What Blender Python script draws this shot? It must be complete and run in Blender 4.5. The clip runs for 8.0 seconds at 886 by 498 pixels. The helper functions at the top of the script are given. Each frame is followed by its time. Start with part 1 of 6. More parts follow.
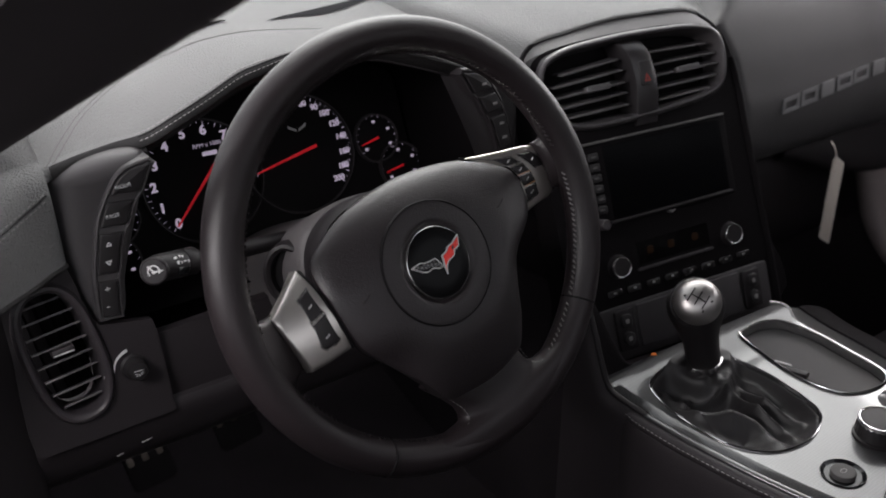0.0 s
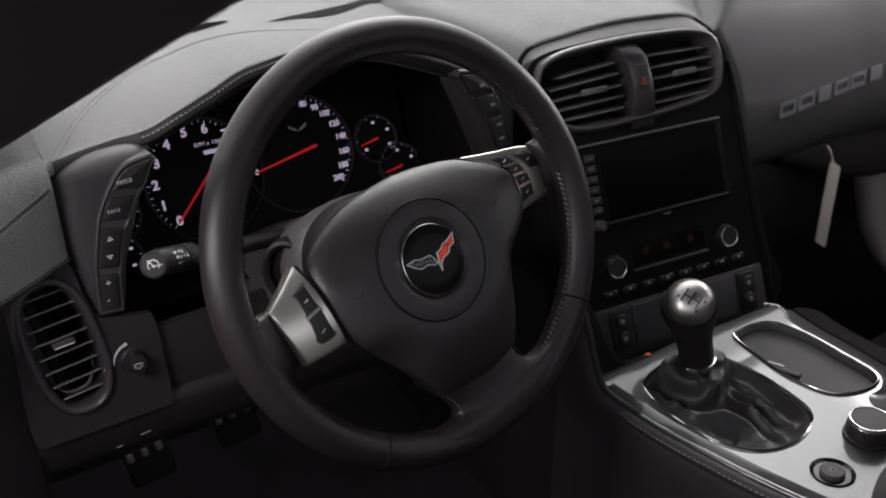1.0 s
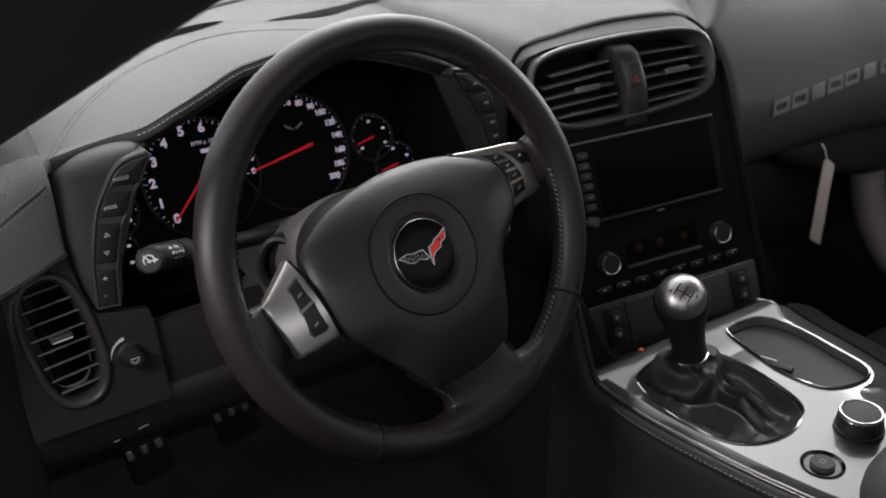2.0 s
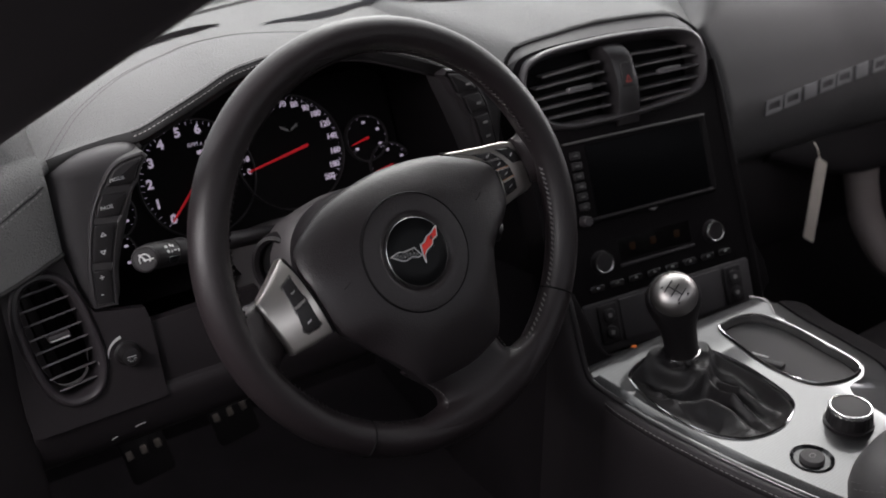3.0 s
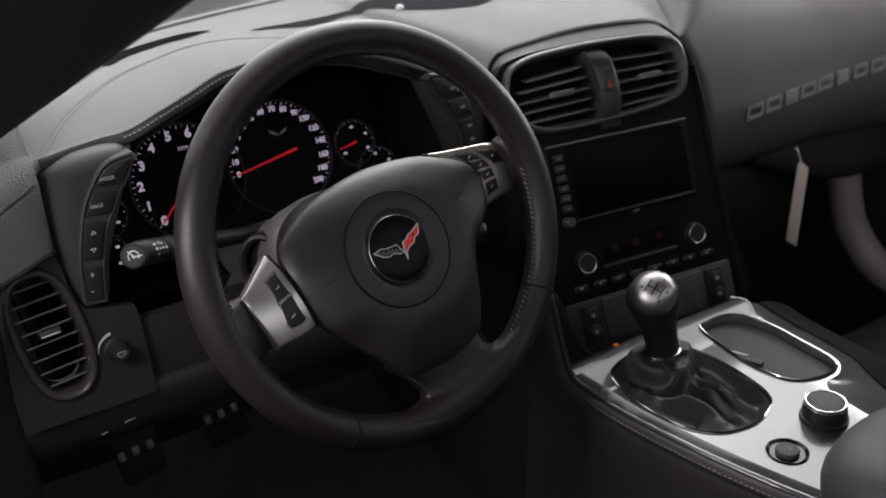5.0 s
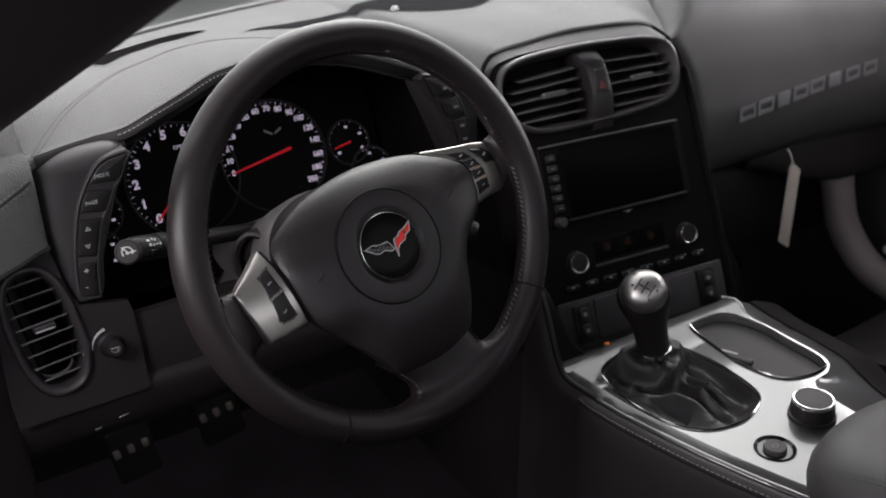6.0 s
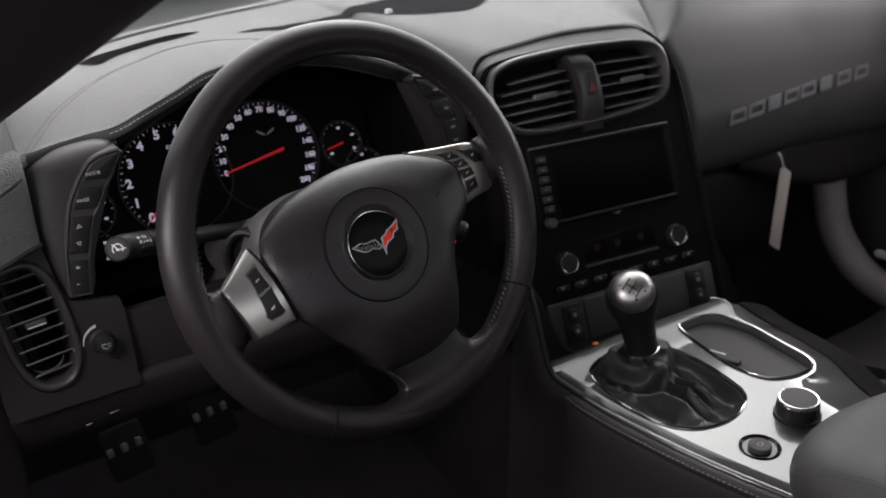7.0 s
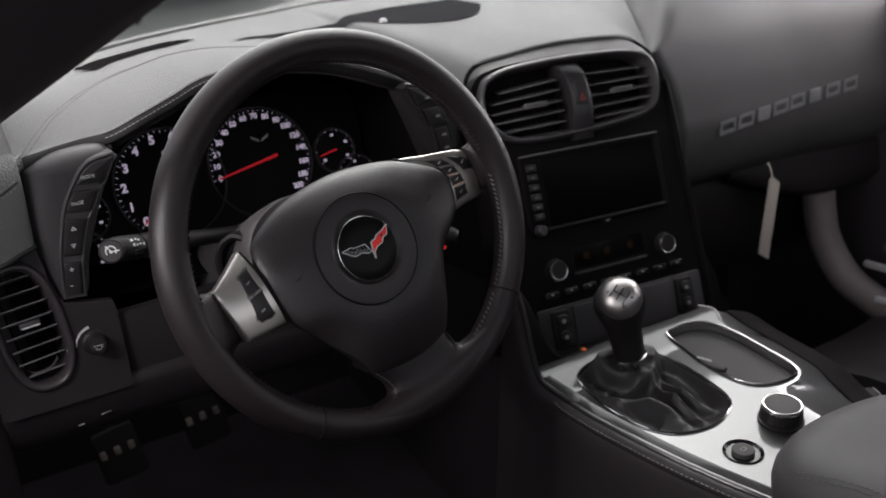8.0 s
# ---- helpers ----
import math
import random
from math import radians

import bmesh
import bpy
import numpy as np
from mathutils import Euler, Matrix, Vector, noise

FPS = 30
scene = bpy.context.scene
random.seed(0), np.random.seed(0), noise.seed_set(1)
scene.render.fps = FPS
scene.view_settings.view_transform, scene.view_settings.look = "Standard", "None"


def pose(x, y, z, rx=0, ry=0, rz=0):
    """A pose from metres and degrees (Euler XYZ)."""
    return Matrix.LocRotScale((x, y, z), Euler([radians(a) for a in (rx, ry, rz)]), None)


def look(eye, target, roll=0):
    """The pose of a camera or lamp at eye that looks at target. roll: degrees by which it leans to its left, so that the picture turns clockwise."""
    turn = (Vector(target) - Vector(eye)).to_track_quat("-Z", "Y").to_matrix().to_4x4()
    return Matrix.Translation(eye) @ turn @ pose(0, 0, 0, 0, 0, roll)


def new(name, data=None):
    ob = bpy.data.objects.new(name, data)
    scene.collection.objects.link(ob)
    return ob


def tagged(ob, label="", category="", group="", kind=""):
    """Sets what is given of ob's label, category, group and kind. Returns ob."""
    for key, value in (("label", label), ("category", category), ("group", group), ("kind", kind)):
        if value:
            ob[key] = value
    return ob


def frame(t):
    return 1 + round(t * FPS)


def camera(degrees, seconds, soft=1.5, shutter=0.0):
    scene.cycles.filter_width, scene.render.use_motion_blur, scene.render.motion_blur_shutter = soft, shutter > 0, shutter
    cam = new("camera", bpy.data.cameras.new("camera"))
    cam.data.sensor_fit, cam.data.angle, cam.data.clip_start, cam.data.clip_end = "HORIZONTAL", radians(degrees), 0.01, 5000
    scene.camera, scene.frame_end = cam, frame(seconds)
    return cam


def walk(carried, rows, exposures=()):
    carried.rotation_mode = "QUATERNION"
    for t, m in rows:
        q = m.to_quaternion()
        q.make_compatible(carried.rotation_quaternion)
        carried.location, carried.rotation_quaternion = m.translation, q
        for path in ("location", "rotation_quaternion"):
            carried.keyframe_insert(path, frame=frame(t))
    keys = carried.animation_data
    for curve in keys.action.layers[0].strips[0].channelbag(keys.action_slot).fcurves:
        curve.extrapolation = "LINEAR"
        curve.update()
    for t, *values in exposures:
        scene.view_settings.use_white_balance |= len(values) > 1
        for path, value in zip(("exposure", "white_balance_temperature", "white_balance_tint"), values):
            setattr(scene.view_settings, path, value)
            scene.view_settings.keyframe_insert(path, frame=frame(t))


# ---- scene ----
cam = camera(52.89, 8.0, soft=1.8)
cam.data.dof.use_dof, cam.data.dof.focus_distance, cam.data.dof.aperture_fstop = True, 0.80, 5.6
# seconds, eye, yaw, pitch, roll
PATH = [
    (0.0, (-0.7252, -0.5745, 1.0473), -32.857, -21.827, -4.027),
    (0.5, (-0.7265, -0.5818, 1.0461), -32.734, -21.597, -3.777),
    (1.0, (-0.7265, -0.5898, 1.0448), -32.579, -21.447, -3.647),
    (1.5, (-0.7259, -0.5979, 1.0418), -32.447, -21.262, -3.765),
    (3.0, (-0.7236, -0.6189, 1.0396), -32.180, -20.980, -4.280),
    (3.5, (-0.7236, -0.6269, 1.0369), -32.153, -20.642, -4.390),
    (4.0, (-0.7245, -0.6330, 1.0364), -32.258, -20.495, -4.372),
    (4.5, (-0.7247, -0.6402, 1.0343), -32.286, -20.282, -4.375),
    (6.0, (-0.7238, -0.6591, 1.0288), -32.361, -19.832, -4.160),
    (6.5, (-0.7212, -0.6667, 1.0267), -32.302, -19.674, -4.064),
    (7.0, (-0.7193, -0.6740, 1.0247), -32.305, -19.458, -3.961),
    (7.5, (-0.7199, -0.6818, 1.0235), -32.416, -19.120, -3.717),
    (8.0, (-0.7194, -0.6903, 1.0243), -32.453, -18.835, -3.480),
]
walk(cam, [(t, pose(*eye, 90 + pitch, 0, yaw) @ pose(0, 0, 0, 0, 0, roll)) for t, eye, yaw, pitch, roll in PATH],
     [(0.0, 1.0, 6500, 13.5), (8.0, 1.0, 6500, 13.5)])

# ---- light: overcast sky, soft high sun ----
world = bpy.data.worlds.new("overcast")
scene.world = world
world.use_nodes = True
wn = world.node_tree
wn.nodes.clear()
sky = wn.nodes.new("ShaderNodeTexSky")
sky.sky_type, sky.sun_disc = "NISHITA", False
sky.sun_elevation, sky.sun_rotation = radians(42), radians(35)
sky.dust_density = 3.0
grey = wn.nodes.new("ShaderNodeHueSaturation")
grey.inputs["Saturation"].default_value = 0.12
back = wn.nodes.new("ShaderNodeBackground")
back.inputs["Strength"].default_value = 0.15
wout = wn.nodes.new("ShaderNodeOutputWorld")
wn.links.new(sky.outputs[0], grey.inputs["Color"])
wn.links.new(grey.outputs[0], back.inputs["Color"])
wn.links.new(back.outputs[0], wout.inputs["Surface"])
sun = new("sun", bpy.data.lights.new("sun", "SUN"))
sun.data.energy, sun.data.angle, sun.data.color = 0.5, radians(80), (1.0, 0.97, 0.94)
sun.matrix_world = look((4.3, 6.1, 6.7), (0, 0, 0))


def window_light(name, eye, target, width, height, watts):
    """Daylight that comes in at a side window."""
    lamp = new(name, bpy.data.lights.new(name, "AREA"))
    lamp.data.shape, lamp.data.size, lamp.data.size_y, lamp.data.energy = "RECTANGLE", width, height, watts
    lamp.data.color = (1.0, 0.975, 0.97)
    lamp.matrix_world = look(eye, target)


window_light("driver_window_light", (-0.90, 0.00, 1.04), (-0.54, 0.12, 0.79), 0.40, 0.24, 3.7)
window_light("passenger_window_light", (0.74, -0.02, 1.07), (0.32, 0.06, 0.66), 0.7, 0.24, 2.15)


# ---- materials ----
def material(name, color, rough=0.5, metal=0.0, grain=0.0, scale=400.0, vary=0.15, kind="noise", coat=0.0, spec=0.5, deep=0.0004):
    """A surface with colour and gloss that vary at two scales, and fine relief."""
    m = bpy.data.materials.new(name)
    m.use_nodes = True
    nt = m.node_tree
    p = nt.nodes["Principled BSDF"]
    p.inputs["Metallic"].default_value = metal
    p.inputs["Coat Weight"].default_value = coat
    p.inputs["Coat Roughness"].default_value = 0.04
    p.inputs["Specular IOR Level"].default_value = spec
    tc = nt.nodes.new("ShaderNodeTexCoord")
    big = nt.nodes.new("ShaderNodeTexNoise")
    big.inputs["Scale"].default_value = 14.0
    big.inputs["Detail"].default_value = 6.0
    nt.links.new(tc.outputs["Object"], big.inputs["Vector"])
    fine = nt.nodes.new("ShaderNodeTexVoronoi" if kind == "leather" else "ShaderNodeTexNoise")
    fine.inputs["Scale"].default_value = scale
    nt.links.new(tc.outputs["Object"], fine.inputs["Vector"])
    mix = nt.nodes.new("ShaderNodeMix")
    mix.data_type = "RGBA"
    mix.inputs[6].default_value = tuple(c * (1 - vary) for c in color) + (1,)
    mix.inputs[7].default_value = tuple(min(1, c * (1 + vary)) for c in color) + (1,)
    nt.links.new(big.outputs[0], mix.inputs[0])
    nt.links.new(mix.outputs[2], p.inputs["Base Color"])
    ramp = nt.nodes.new("ShaderNodeMapRange")
    ramp.inputs[3].default_value = max(0.02, rough * 0.82)
    ramp.inputs[4].default_value = min(1, rough * 1.18)
    nt.links.new(big.outputs[0], ramp.inputs[0])
    nt.links.new(ramp.outputs[0], p.inputs["Roughness"])
    if grain:
        bump = nt.nodes.new("ShaderNodeBump")
        bump.inputs["Strength"].default_value = grain
        bump.inputs["Distance"].default_value = deep
        nt.links.new(fine.outputs[0], bump.inputs["Height"])
        nt.links.new(bump.outputs[0], p.inputs["Normal"])
    return m


def glow(name, color, strength):
    m = material(name, color, 0.5)
    p = m.node_tree.nodes["Principled BSDF"]
    p.inputs["Emission Color"].default_value = (*color, 1)
    p.inputs["Emission Strength"].default_value = strength
    return m


LEATHER = material("black_leather", (0.1225, 0.1222, 0.1220), 0.60, grain=0.9, scale=620, kind="leather", spec=0.22, deep=0.0008)
SMOOTH_LEATHER = material("smooth_black_leather", (0.0870, 0.0828, 0.0850), 0.60, grain=0.25, scale=1100, kind="leather", spec=0.28)
ARM_LEATHER = material("armrest_leather", (0.040, 0.038, 0.039), 0.62, grain=0.12, scale=1300, kind="leather", spec=0.4)
TUNNEL = material("tunnel_leather", (0.028, 0.0238, 0.0262), 0.55, grain=0.4, scale=700, kind="leather", spec=0.3)
SLOT = material("slot_shade_black", (0.010, 0.009, 0.0097), 1.0, spec=0.0)
WHEEL_LEATHER = material("wheel_leather", (0.0172, 0.0132, 0.0146), 0.40, grain=0.35, scale=900, kind="leather", spec=0.38)
PAD = material("airbag_vinyl", (0.0168, 0.0134, 0.0149), 0.39, grain=0.5, scale=800, kind="leather")
PLASTIC = material("soft_black_plastic", (0.043, 0.0370, 0.0408), 0.42, grain=0.2, scale=1100)
DARK = material("dark_plastic", (0.0170, 0.0145, 0.0160), 0.5, grain=0.15, scale=1000, spec=0.3)
GLOSS = material("gloss_black", (0.008, 0.008, 0.009), 0.16)
SCREEN = material("screen_black", (0.003, 0.003, 0.0035), 0.25, spec=0.03)
RUBBER = material("button_rubber", (0.018, 0.0163, 0.0174), 0.42, spec=0.35)
CARPET = material("black_carpet", (0.028, 0.0240, 0.0268), 0.95, grain=1.0, scale=1500, vary=0.4, spec=0.1)
SILVER = material("satin_silver", (0.74, 0.705, 0.67), 0.34, metal=0.95, vary=0.08)
CHROME = material("bright_chrome", (0.66, 0.65, 0.65), 0.10, metal=1.0, vary=0.03)
RIM_CHROME = material("dull_chrome", (0.40, 0.395, 0.395), 0.16, metal=1.0, vary=0.05)
KNOB_METAL = material("brushed_knob_metal", (0.43, 0.41, 0.40), 0.36, metal=1.0, vary=0.08)
PALE = material("pale_silver_enamel", (0.42, 0.41, 0.41), 0.4)
LACE = material("dark_lacing", (0.085, 0.080, 0.080), 0.6)
END_THREAD = material("pale_grey_thread", (0.19, 0.183, 0.183), 0.6)
RIM_LACE = material("rim_lacing", (0.125, 0.12, 0.12), 0.55)
THREAD = material("grey_thread", (0.23, 0.222, 0.222), 0.7)
INK = material("white_legend", (0.62, 0.62, 0.62), 0.6)
AMBER = material("amber_line", (0.55, 0.22, 0.05), 0.5)
RED = material("red_enamel", (0.78, 0.035, 0.025), 0.25)
RED_DIM = material("red_print", (0.25, 0.02, 0.015), 0.5)
PAPER = material("cream_paper", (0.62, 0.56, 0.50), 0.8, vary=0.08)
BADGE = material("grey_badge", (0.165, 0.162, 0.166), 0.35, vary=0.05)
TRAY = material("grey_tray_mat", (0.060, 0.0565, 0.057), 0.75, grain=0.3, scale=900)
PEDAL = material("pedal_grip", (0.27, 0.23, 0.20), 0.5)
HEADLINER = material("dark_headliner", (0.05, 0.048, 0.048), 0.95, grain=0.4, scale=900)
DIAL_LIT = glow("lit_numerals", (0.60, 0.52, 0.66), 0.22)
NEEDLE = glow("lit_needle", (0.50, 0.008, 0.016), 0.20)
FACE = material("dial_face", (0.0065, 0.0057, 0.0064), 0.7, spec=0.12)
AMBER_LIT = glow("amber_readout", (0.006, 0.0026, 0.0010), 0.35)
AMBER_LIT.node_tree.nodes["Principled BSDF"].inputs["Specular IOR Level"].default_value = 0.1


def carbon():
    """Woven carbon under clear lacquer."""
    m = material("carbon_weave", (0.014, 0.014, 0.015), 0.42, coat=1.0)
    nt = m.node_tree
    p = nt.nodes["Principled BSDF"]
    tc = nt.nodes.new("ShaderNodeTexCoord")
    mp = nt.nodes.new("ShaderNodeMapping")
    mp.inputs["Rotation"].default_value = (0, 0, radians(45))
    ch = nt.nodes.new("ShaderNodeTexChecker")
    ch.inputs["Scale"].default_value = 520.0
    ch.inputs["Color1"].default_value = (0.013, 0.013, 0.014, 1)
    ch.inputs["Color2"].default_value = (0.024, 0.024, 0.0255, 1)
    nt.links.new(tc.outputs["Object"], mp.inputs["Vector"])
    nt.links.new(mp.outputs[0], ch.inputs["Vector"])
    nt.links.new(ch.outputs[0], p.inputs["Base Color"])
    p.inputs["Coat IOR"].default_value = 1.6
    p.inputs["Coat Roughness"].default_value = 0.07
    return m


CARBON = carbon()
# Near-black colour that stands in for the shade inside recesses.
RECESS_SHADE = material("recess_shade_black", (0.006, 0.0052, 0.0058), 1.0, spec=0.0)
FLANK = material("flank_vinyl", (0.0110, 0.0095, 0.0105), 0.85, grain=0.8, scale=700, spec=0.08)
SEAT = material("seat_leather", (0.0170, 0.0150, 0.0160), 0.7, grain=0.5, scale=700, kind="leather", spec=0.15)
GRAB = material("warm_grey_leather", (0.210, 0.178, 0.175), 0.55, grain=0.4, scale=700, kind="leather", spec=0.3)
EMBLEM = material("emblem_black", (0.004, 0.004, 0.0045), 0.3, spec=0.12)
LOWER = material("lower_panel_plastic", (0.019, 0.0162, 0.0180), 0.6, grain=0.2, scale=1000, spec=0.25)
RING_METAL = material("satin_bright_ring", (0.75, 0.74, 0.73), 0.25, metal=1.0, vary=0.04)
PILLAR = material("pillar_cloth", (0.075, 0.067, 0.072), 0.95, grain=0.4, scale=900, spec=0.1)
OUTLET = material("outlet_grey_mesh", (0.035, 0.034, 0.036), 1.0, grain=0.6, scale=500, spec=0.0)
# Darker than the pad: shade on its turned edge, and seams.
HEM = material("seam_and_shade_leather", (0.014, 0.013, 0.0135), 0.5, grain=0.5, scale=800, kind="leather", spec=0.3)
PANEL = material("panel_plastic", (0.026, 0.0222, 0.0245), 0.45, grain=0.25, scale=1000, spec=0.35)
POD = material("pod_plastic", (0.047, 0.0438, 0.0458), 0.48, grain=0.25, scale=1000, spec=0.3)
RIM = material("vent_rim_plastic", (0.055, 0.050, 0.053), 0.32, grain=0.05, scale=1000)
SLAT = material("vent_slat_plastic", (0.110, 0.103, 0.107), 0.38, grain=0.1, scale=1100)


def clear_glass():
    m = bpy.data.materials.new("windscreen_glass")
    m.use_nodes = True
    p = m.node_tree.nodes["Principled BSDF"]
    p.inputs["Base Color"].default_value = (0.80, 0.86, 0.83, 1)
    p.inputs["Roughness"].default_value = 0.0
    p.inputs["IOR"].default_value = 1.02
    p.inputs["Transmission Weight"].default_value = 1.0
    return m


GLASS = clear_glass()


# ---- building helpers ----
def thing(name, label, category, base=(0, 0, 0), group="", kind=""):
    e = new(name)
    e.empty_display_size = 0.02
    e.matrix_basis = pose(*base)
    return tagged(e, label, category, group, kind)


def part(name, bm, mat, parent, label="", flat=False):
    """One mesh in world coordinates under a thing or under a part."""
    bmesh.ops.recalc_face_normals(bm, faces=bm.faces)
    me = bpy.data.meshes.new(name)
    bm.to_mesh(me)
    bm.free()
    me.materials.append(mat)
    if not flat:
        for poly in me.polygons:
            poly.use_smooth = True
        me.set_sharp_from_angle(angle=radians(38))
    ob = new(name, me)
    if parent:
        ob.parent = parent
        if parent.type == "EMPTY":
            ob.matrix_parent_inverse = parent.matrix_basis.inverted()
    return tagged(ob, label)


def V(*a):
    return Vector(a)


def loft(rings, M=None, closed=True, cap0=True, cap1=True, loop=False, bm=None):
    """Skin rings of equal count. closed: each ring is a closed loop; loop: the last ring joins the first."""
    bm = bm or bmesh.new()
    M = M or Matrix()
    vs = [[bm.verts.new(M @ Vector(p)) for p in ring] for ring in rings]
    n = len(rings[0])
    pairs = list(zip(vs, vs[1:])) + ([(vs[-1], vs[0])] if loop else [])
    for a, b in pairs:
        for i in range(n if closed else n - 1):
            j = (i + 1) % n
            bm.faces.new((a[i], a[j], b[j], b[i]))
    if closed and cap0 and not loop:
        bm.faces.new(vs[0][::-1])
    if closed and cap1 and not loop:
        bm.faces.new(vs[-1])
    return bm


def rrect(w, h, r, n=5, cx=0.0, cy=0.0):
    out = []
    r = min(r, w / 2 - 1e-5, h / 2 - 1e-5)
    for k, (sx, sy) in enumerate(((1, 1), (-1, 1), (-1, -1), (1, -1))):
        for i in range(n + 1):
            a = radians(90 * (k + i / n))
            out.append((cx + sx * (w / 2 - r) + r * math.cos(a), cy + sy * (h / 2 - r) + r * math.sin(a)))
    return out


def oval(w, h, n=40, cx=0.0, cy=0.0, power=2.0, turn=0.0):
    out = []
    for i in range(n):
        a = 2 * math.pi * i / n
        c, s = math.cos(a), math.sin(a)
        x = w / 2 * math.copysign(abs(c) ** (2 / power), c)
        y = h / 2 * math.copysign(abs(s) ** (2 / power), s)
        t = radians(turn)
        out.append((cx + x * math.cos(t) - y * math.sin(t), cy + x * math.sin(t) + y * math.cos(t)))
    return out


def smooth(pts, per=6, closed=True):
    """A Catmull-Rom curve through the points (tuples of any size)."""
    pts = [np.array(p, float) for p in pts]
    n = len(pts)
    out = []
    for i in range(n if closed else n - 1):
        g = (lambda k: pts[k % n]) if closed else (lambda k: pts[min(max(k, 0), n - 1)])
        a, b, c, d = g(i - 1), g(i), g(i + 1), g(i + 2)
        for k in range(per):
            t = k / per
            out.append(tuple(0.5 * (2 * b + (c - a) * t + (2 * a - 5 * b + 4 * c - d) * t * t + (3 * b - a - 3 * c + d) * t ** 3)))
    if not closed:
        out.append(tuple(pts[-1]))
    return out


def inset(outline, d):
    """The outline moved inwards by d (counter-clockwise outlines)."""
    n = len(outline)
    area = sum(outline[i][0] * outline[(i + 1) % n][1] - outline[(i + 1) % n][0] * outline[i][1] for i in range(n))
    s = 1 if area > 0 else -1
    out = []
    for i in range(n):
        a, b, c = (np.array(outline[k % n][:2], float) for k in (i - 1, i, i + 1))
        e, f = b - a, c - b
        e, f = e / (np.linalg.norm(e) + 1e-12), f / (np.linalg.norm(f) + 1e-12)
        m = np.array([-(e[1] + f[1]), e[0] + f[0]])
        m = m / (np.linalg.norm(m) + 1e-12)
        k = max(0.5, m @ np.array([-e[1], e[0]]))
        out.append(tuple(b + s * m * d / k))
    return out


def slab(outline, z0, z1, M=None, bevel=0.001, bm=None, dome=0.0):
    """A plate with rounded upper edge: from z0 up to z1 in the frame M."""
    rings = [[(x, y, z0) for x, y in outline]]
    for k in range(4):
        a = math.pi / 2 * k / 3
        rings.append([(x, y, z1 - bevel * (1 - math.sin(a))) for x, y in inset(outline, bevel * (1 - math.cos(a)))])
    bm = loft(rings, M, cap1=not dome, bm=bm)
    if dome:
        top = inset(outline, bevel)
        cx, cy = sum(p[0] for p in top) / len(top), sum(p[1] for p in top) / len(top)
        last, steps = None, 6
        for k in range(steps):
            f = 1 - k / steps
            ring = [bm.verts.new((M or Matrix()) @ Vector((cx + (x - cx) * f, cy + (y - cy) * f, z1 + dome * (1 - f * f)))) for x, y in top]
            if last:
                for i in range(len(ring)):
                    j = (i + 1) % len(ring)
                    bm.faces.new((last[i], last[j], ring[j], ring[i]))
            last = ring
        bm.faces.new(last)
        bmesh.ops.remove_doubles(bm, verts=bm.verts, dist=1e-6)
    return bm


def sheet_with_holes(outer, holes, z0, z1, M=None):
    """A flat plate with holes right through it."""
    M = M or Matrix()
    bm = bmesh.new()
    loops = []
    for outline in (outer, *holes):
        vs = [bm.verts.new(M @ Vector((x, y, z1))) for x, y in outline]
        loops.append([bm.edges.new((vs[i], vs[(i + 1) % len(vs)])) for i in range(len(vs))])
    edges = [e for l in loops for e in l]
    bmesh.ops.triangle_fill(bm, use_beauty=True, use_dissolve=False, edges=edges)
    faces = list(bm.faces)
    made = bmesh.ops.extrude_face_region(bm, geom=faces)
    down = M.to_3x3() @ Vector((0, 0, z0 - z1))
    bmesh.ops.translate(bm, vec=down, verts=[g for g in made["geom"] if isinstance(g, bmesh.types.BMVert)])
    return bm


def ring_frame(outline, profile, M=None, bm=None):
    """A closed moulding: profile is (inset, height) round the outline."""
    rings = [[(x, y, h) for x, y in inset(outline, d)] for d, h in profile]
    return loft(rings, M, loop=True, bm=bm)


def lathe(profile, M=None, n=32, bm=None, cap0=True, cap1=True):
    """profile: (radius, height) along the local z."""
    rings = [[(r * math.cos(2 * math.pi * i / n), r * math.sin(2 * math.pi * i / n), h) for i in range(n)] for r, h in profile]
    return loft(rings, M, cap0=cap0, cap1=cap1, bm=bm)


def tube(path, radius, n=10, closed=False, flat=1.0, bm=None, up=(0, 0, 1)):
    """A round bar along a path; radius: a number or one for each point."""
    path = [Vector(p) for p in path]
    k = len(path)
    rings = []
    for i, p in enumerate(path):
        a = path[(i - 1) % k] if closed or i else path[0]
        b = path[(i + 1) % k] if closed or i < k - 1 else path[-1]
        t = (b - a).normalized()
        side = t.cross(Vector(up))
        if side.length < 1e-4:
            side = t.cross(Vector((1, 0, 0)))
        side.normalize()
        over = side.cross(t)
        r = radius[i] if isinstance(radius, (list, tuple)) else radius
        rings.append([p + side * (r * math.cos(2 * math.pi * j / n)) + over * (r * flat * math.sin(2 * math.pi * j / n)) for j in range(n)])
    return loft(rings, loop=closed, bm=bm)


def surface(rows, bm=None, thick=0.0):
    """An open skin through rows of points."""
    bm = loft(rows, closed=False, bm=bm)
    if thick:
        bmesh.ops.recalc_face_normals(bm, faces=bm.faces)
        bmesh.ops.solidify(bm, geom=list(bm.faces), thickness=thick)
    return bm


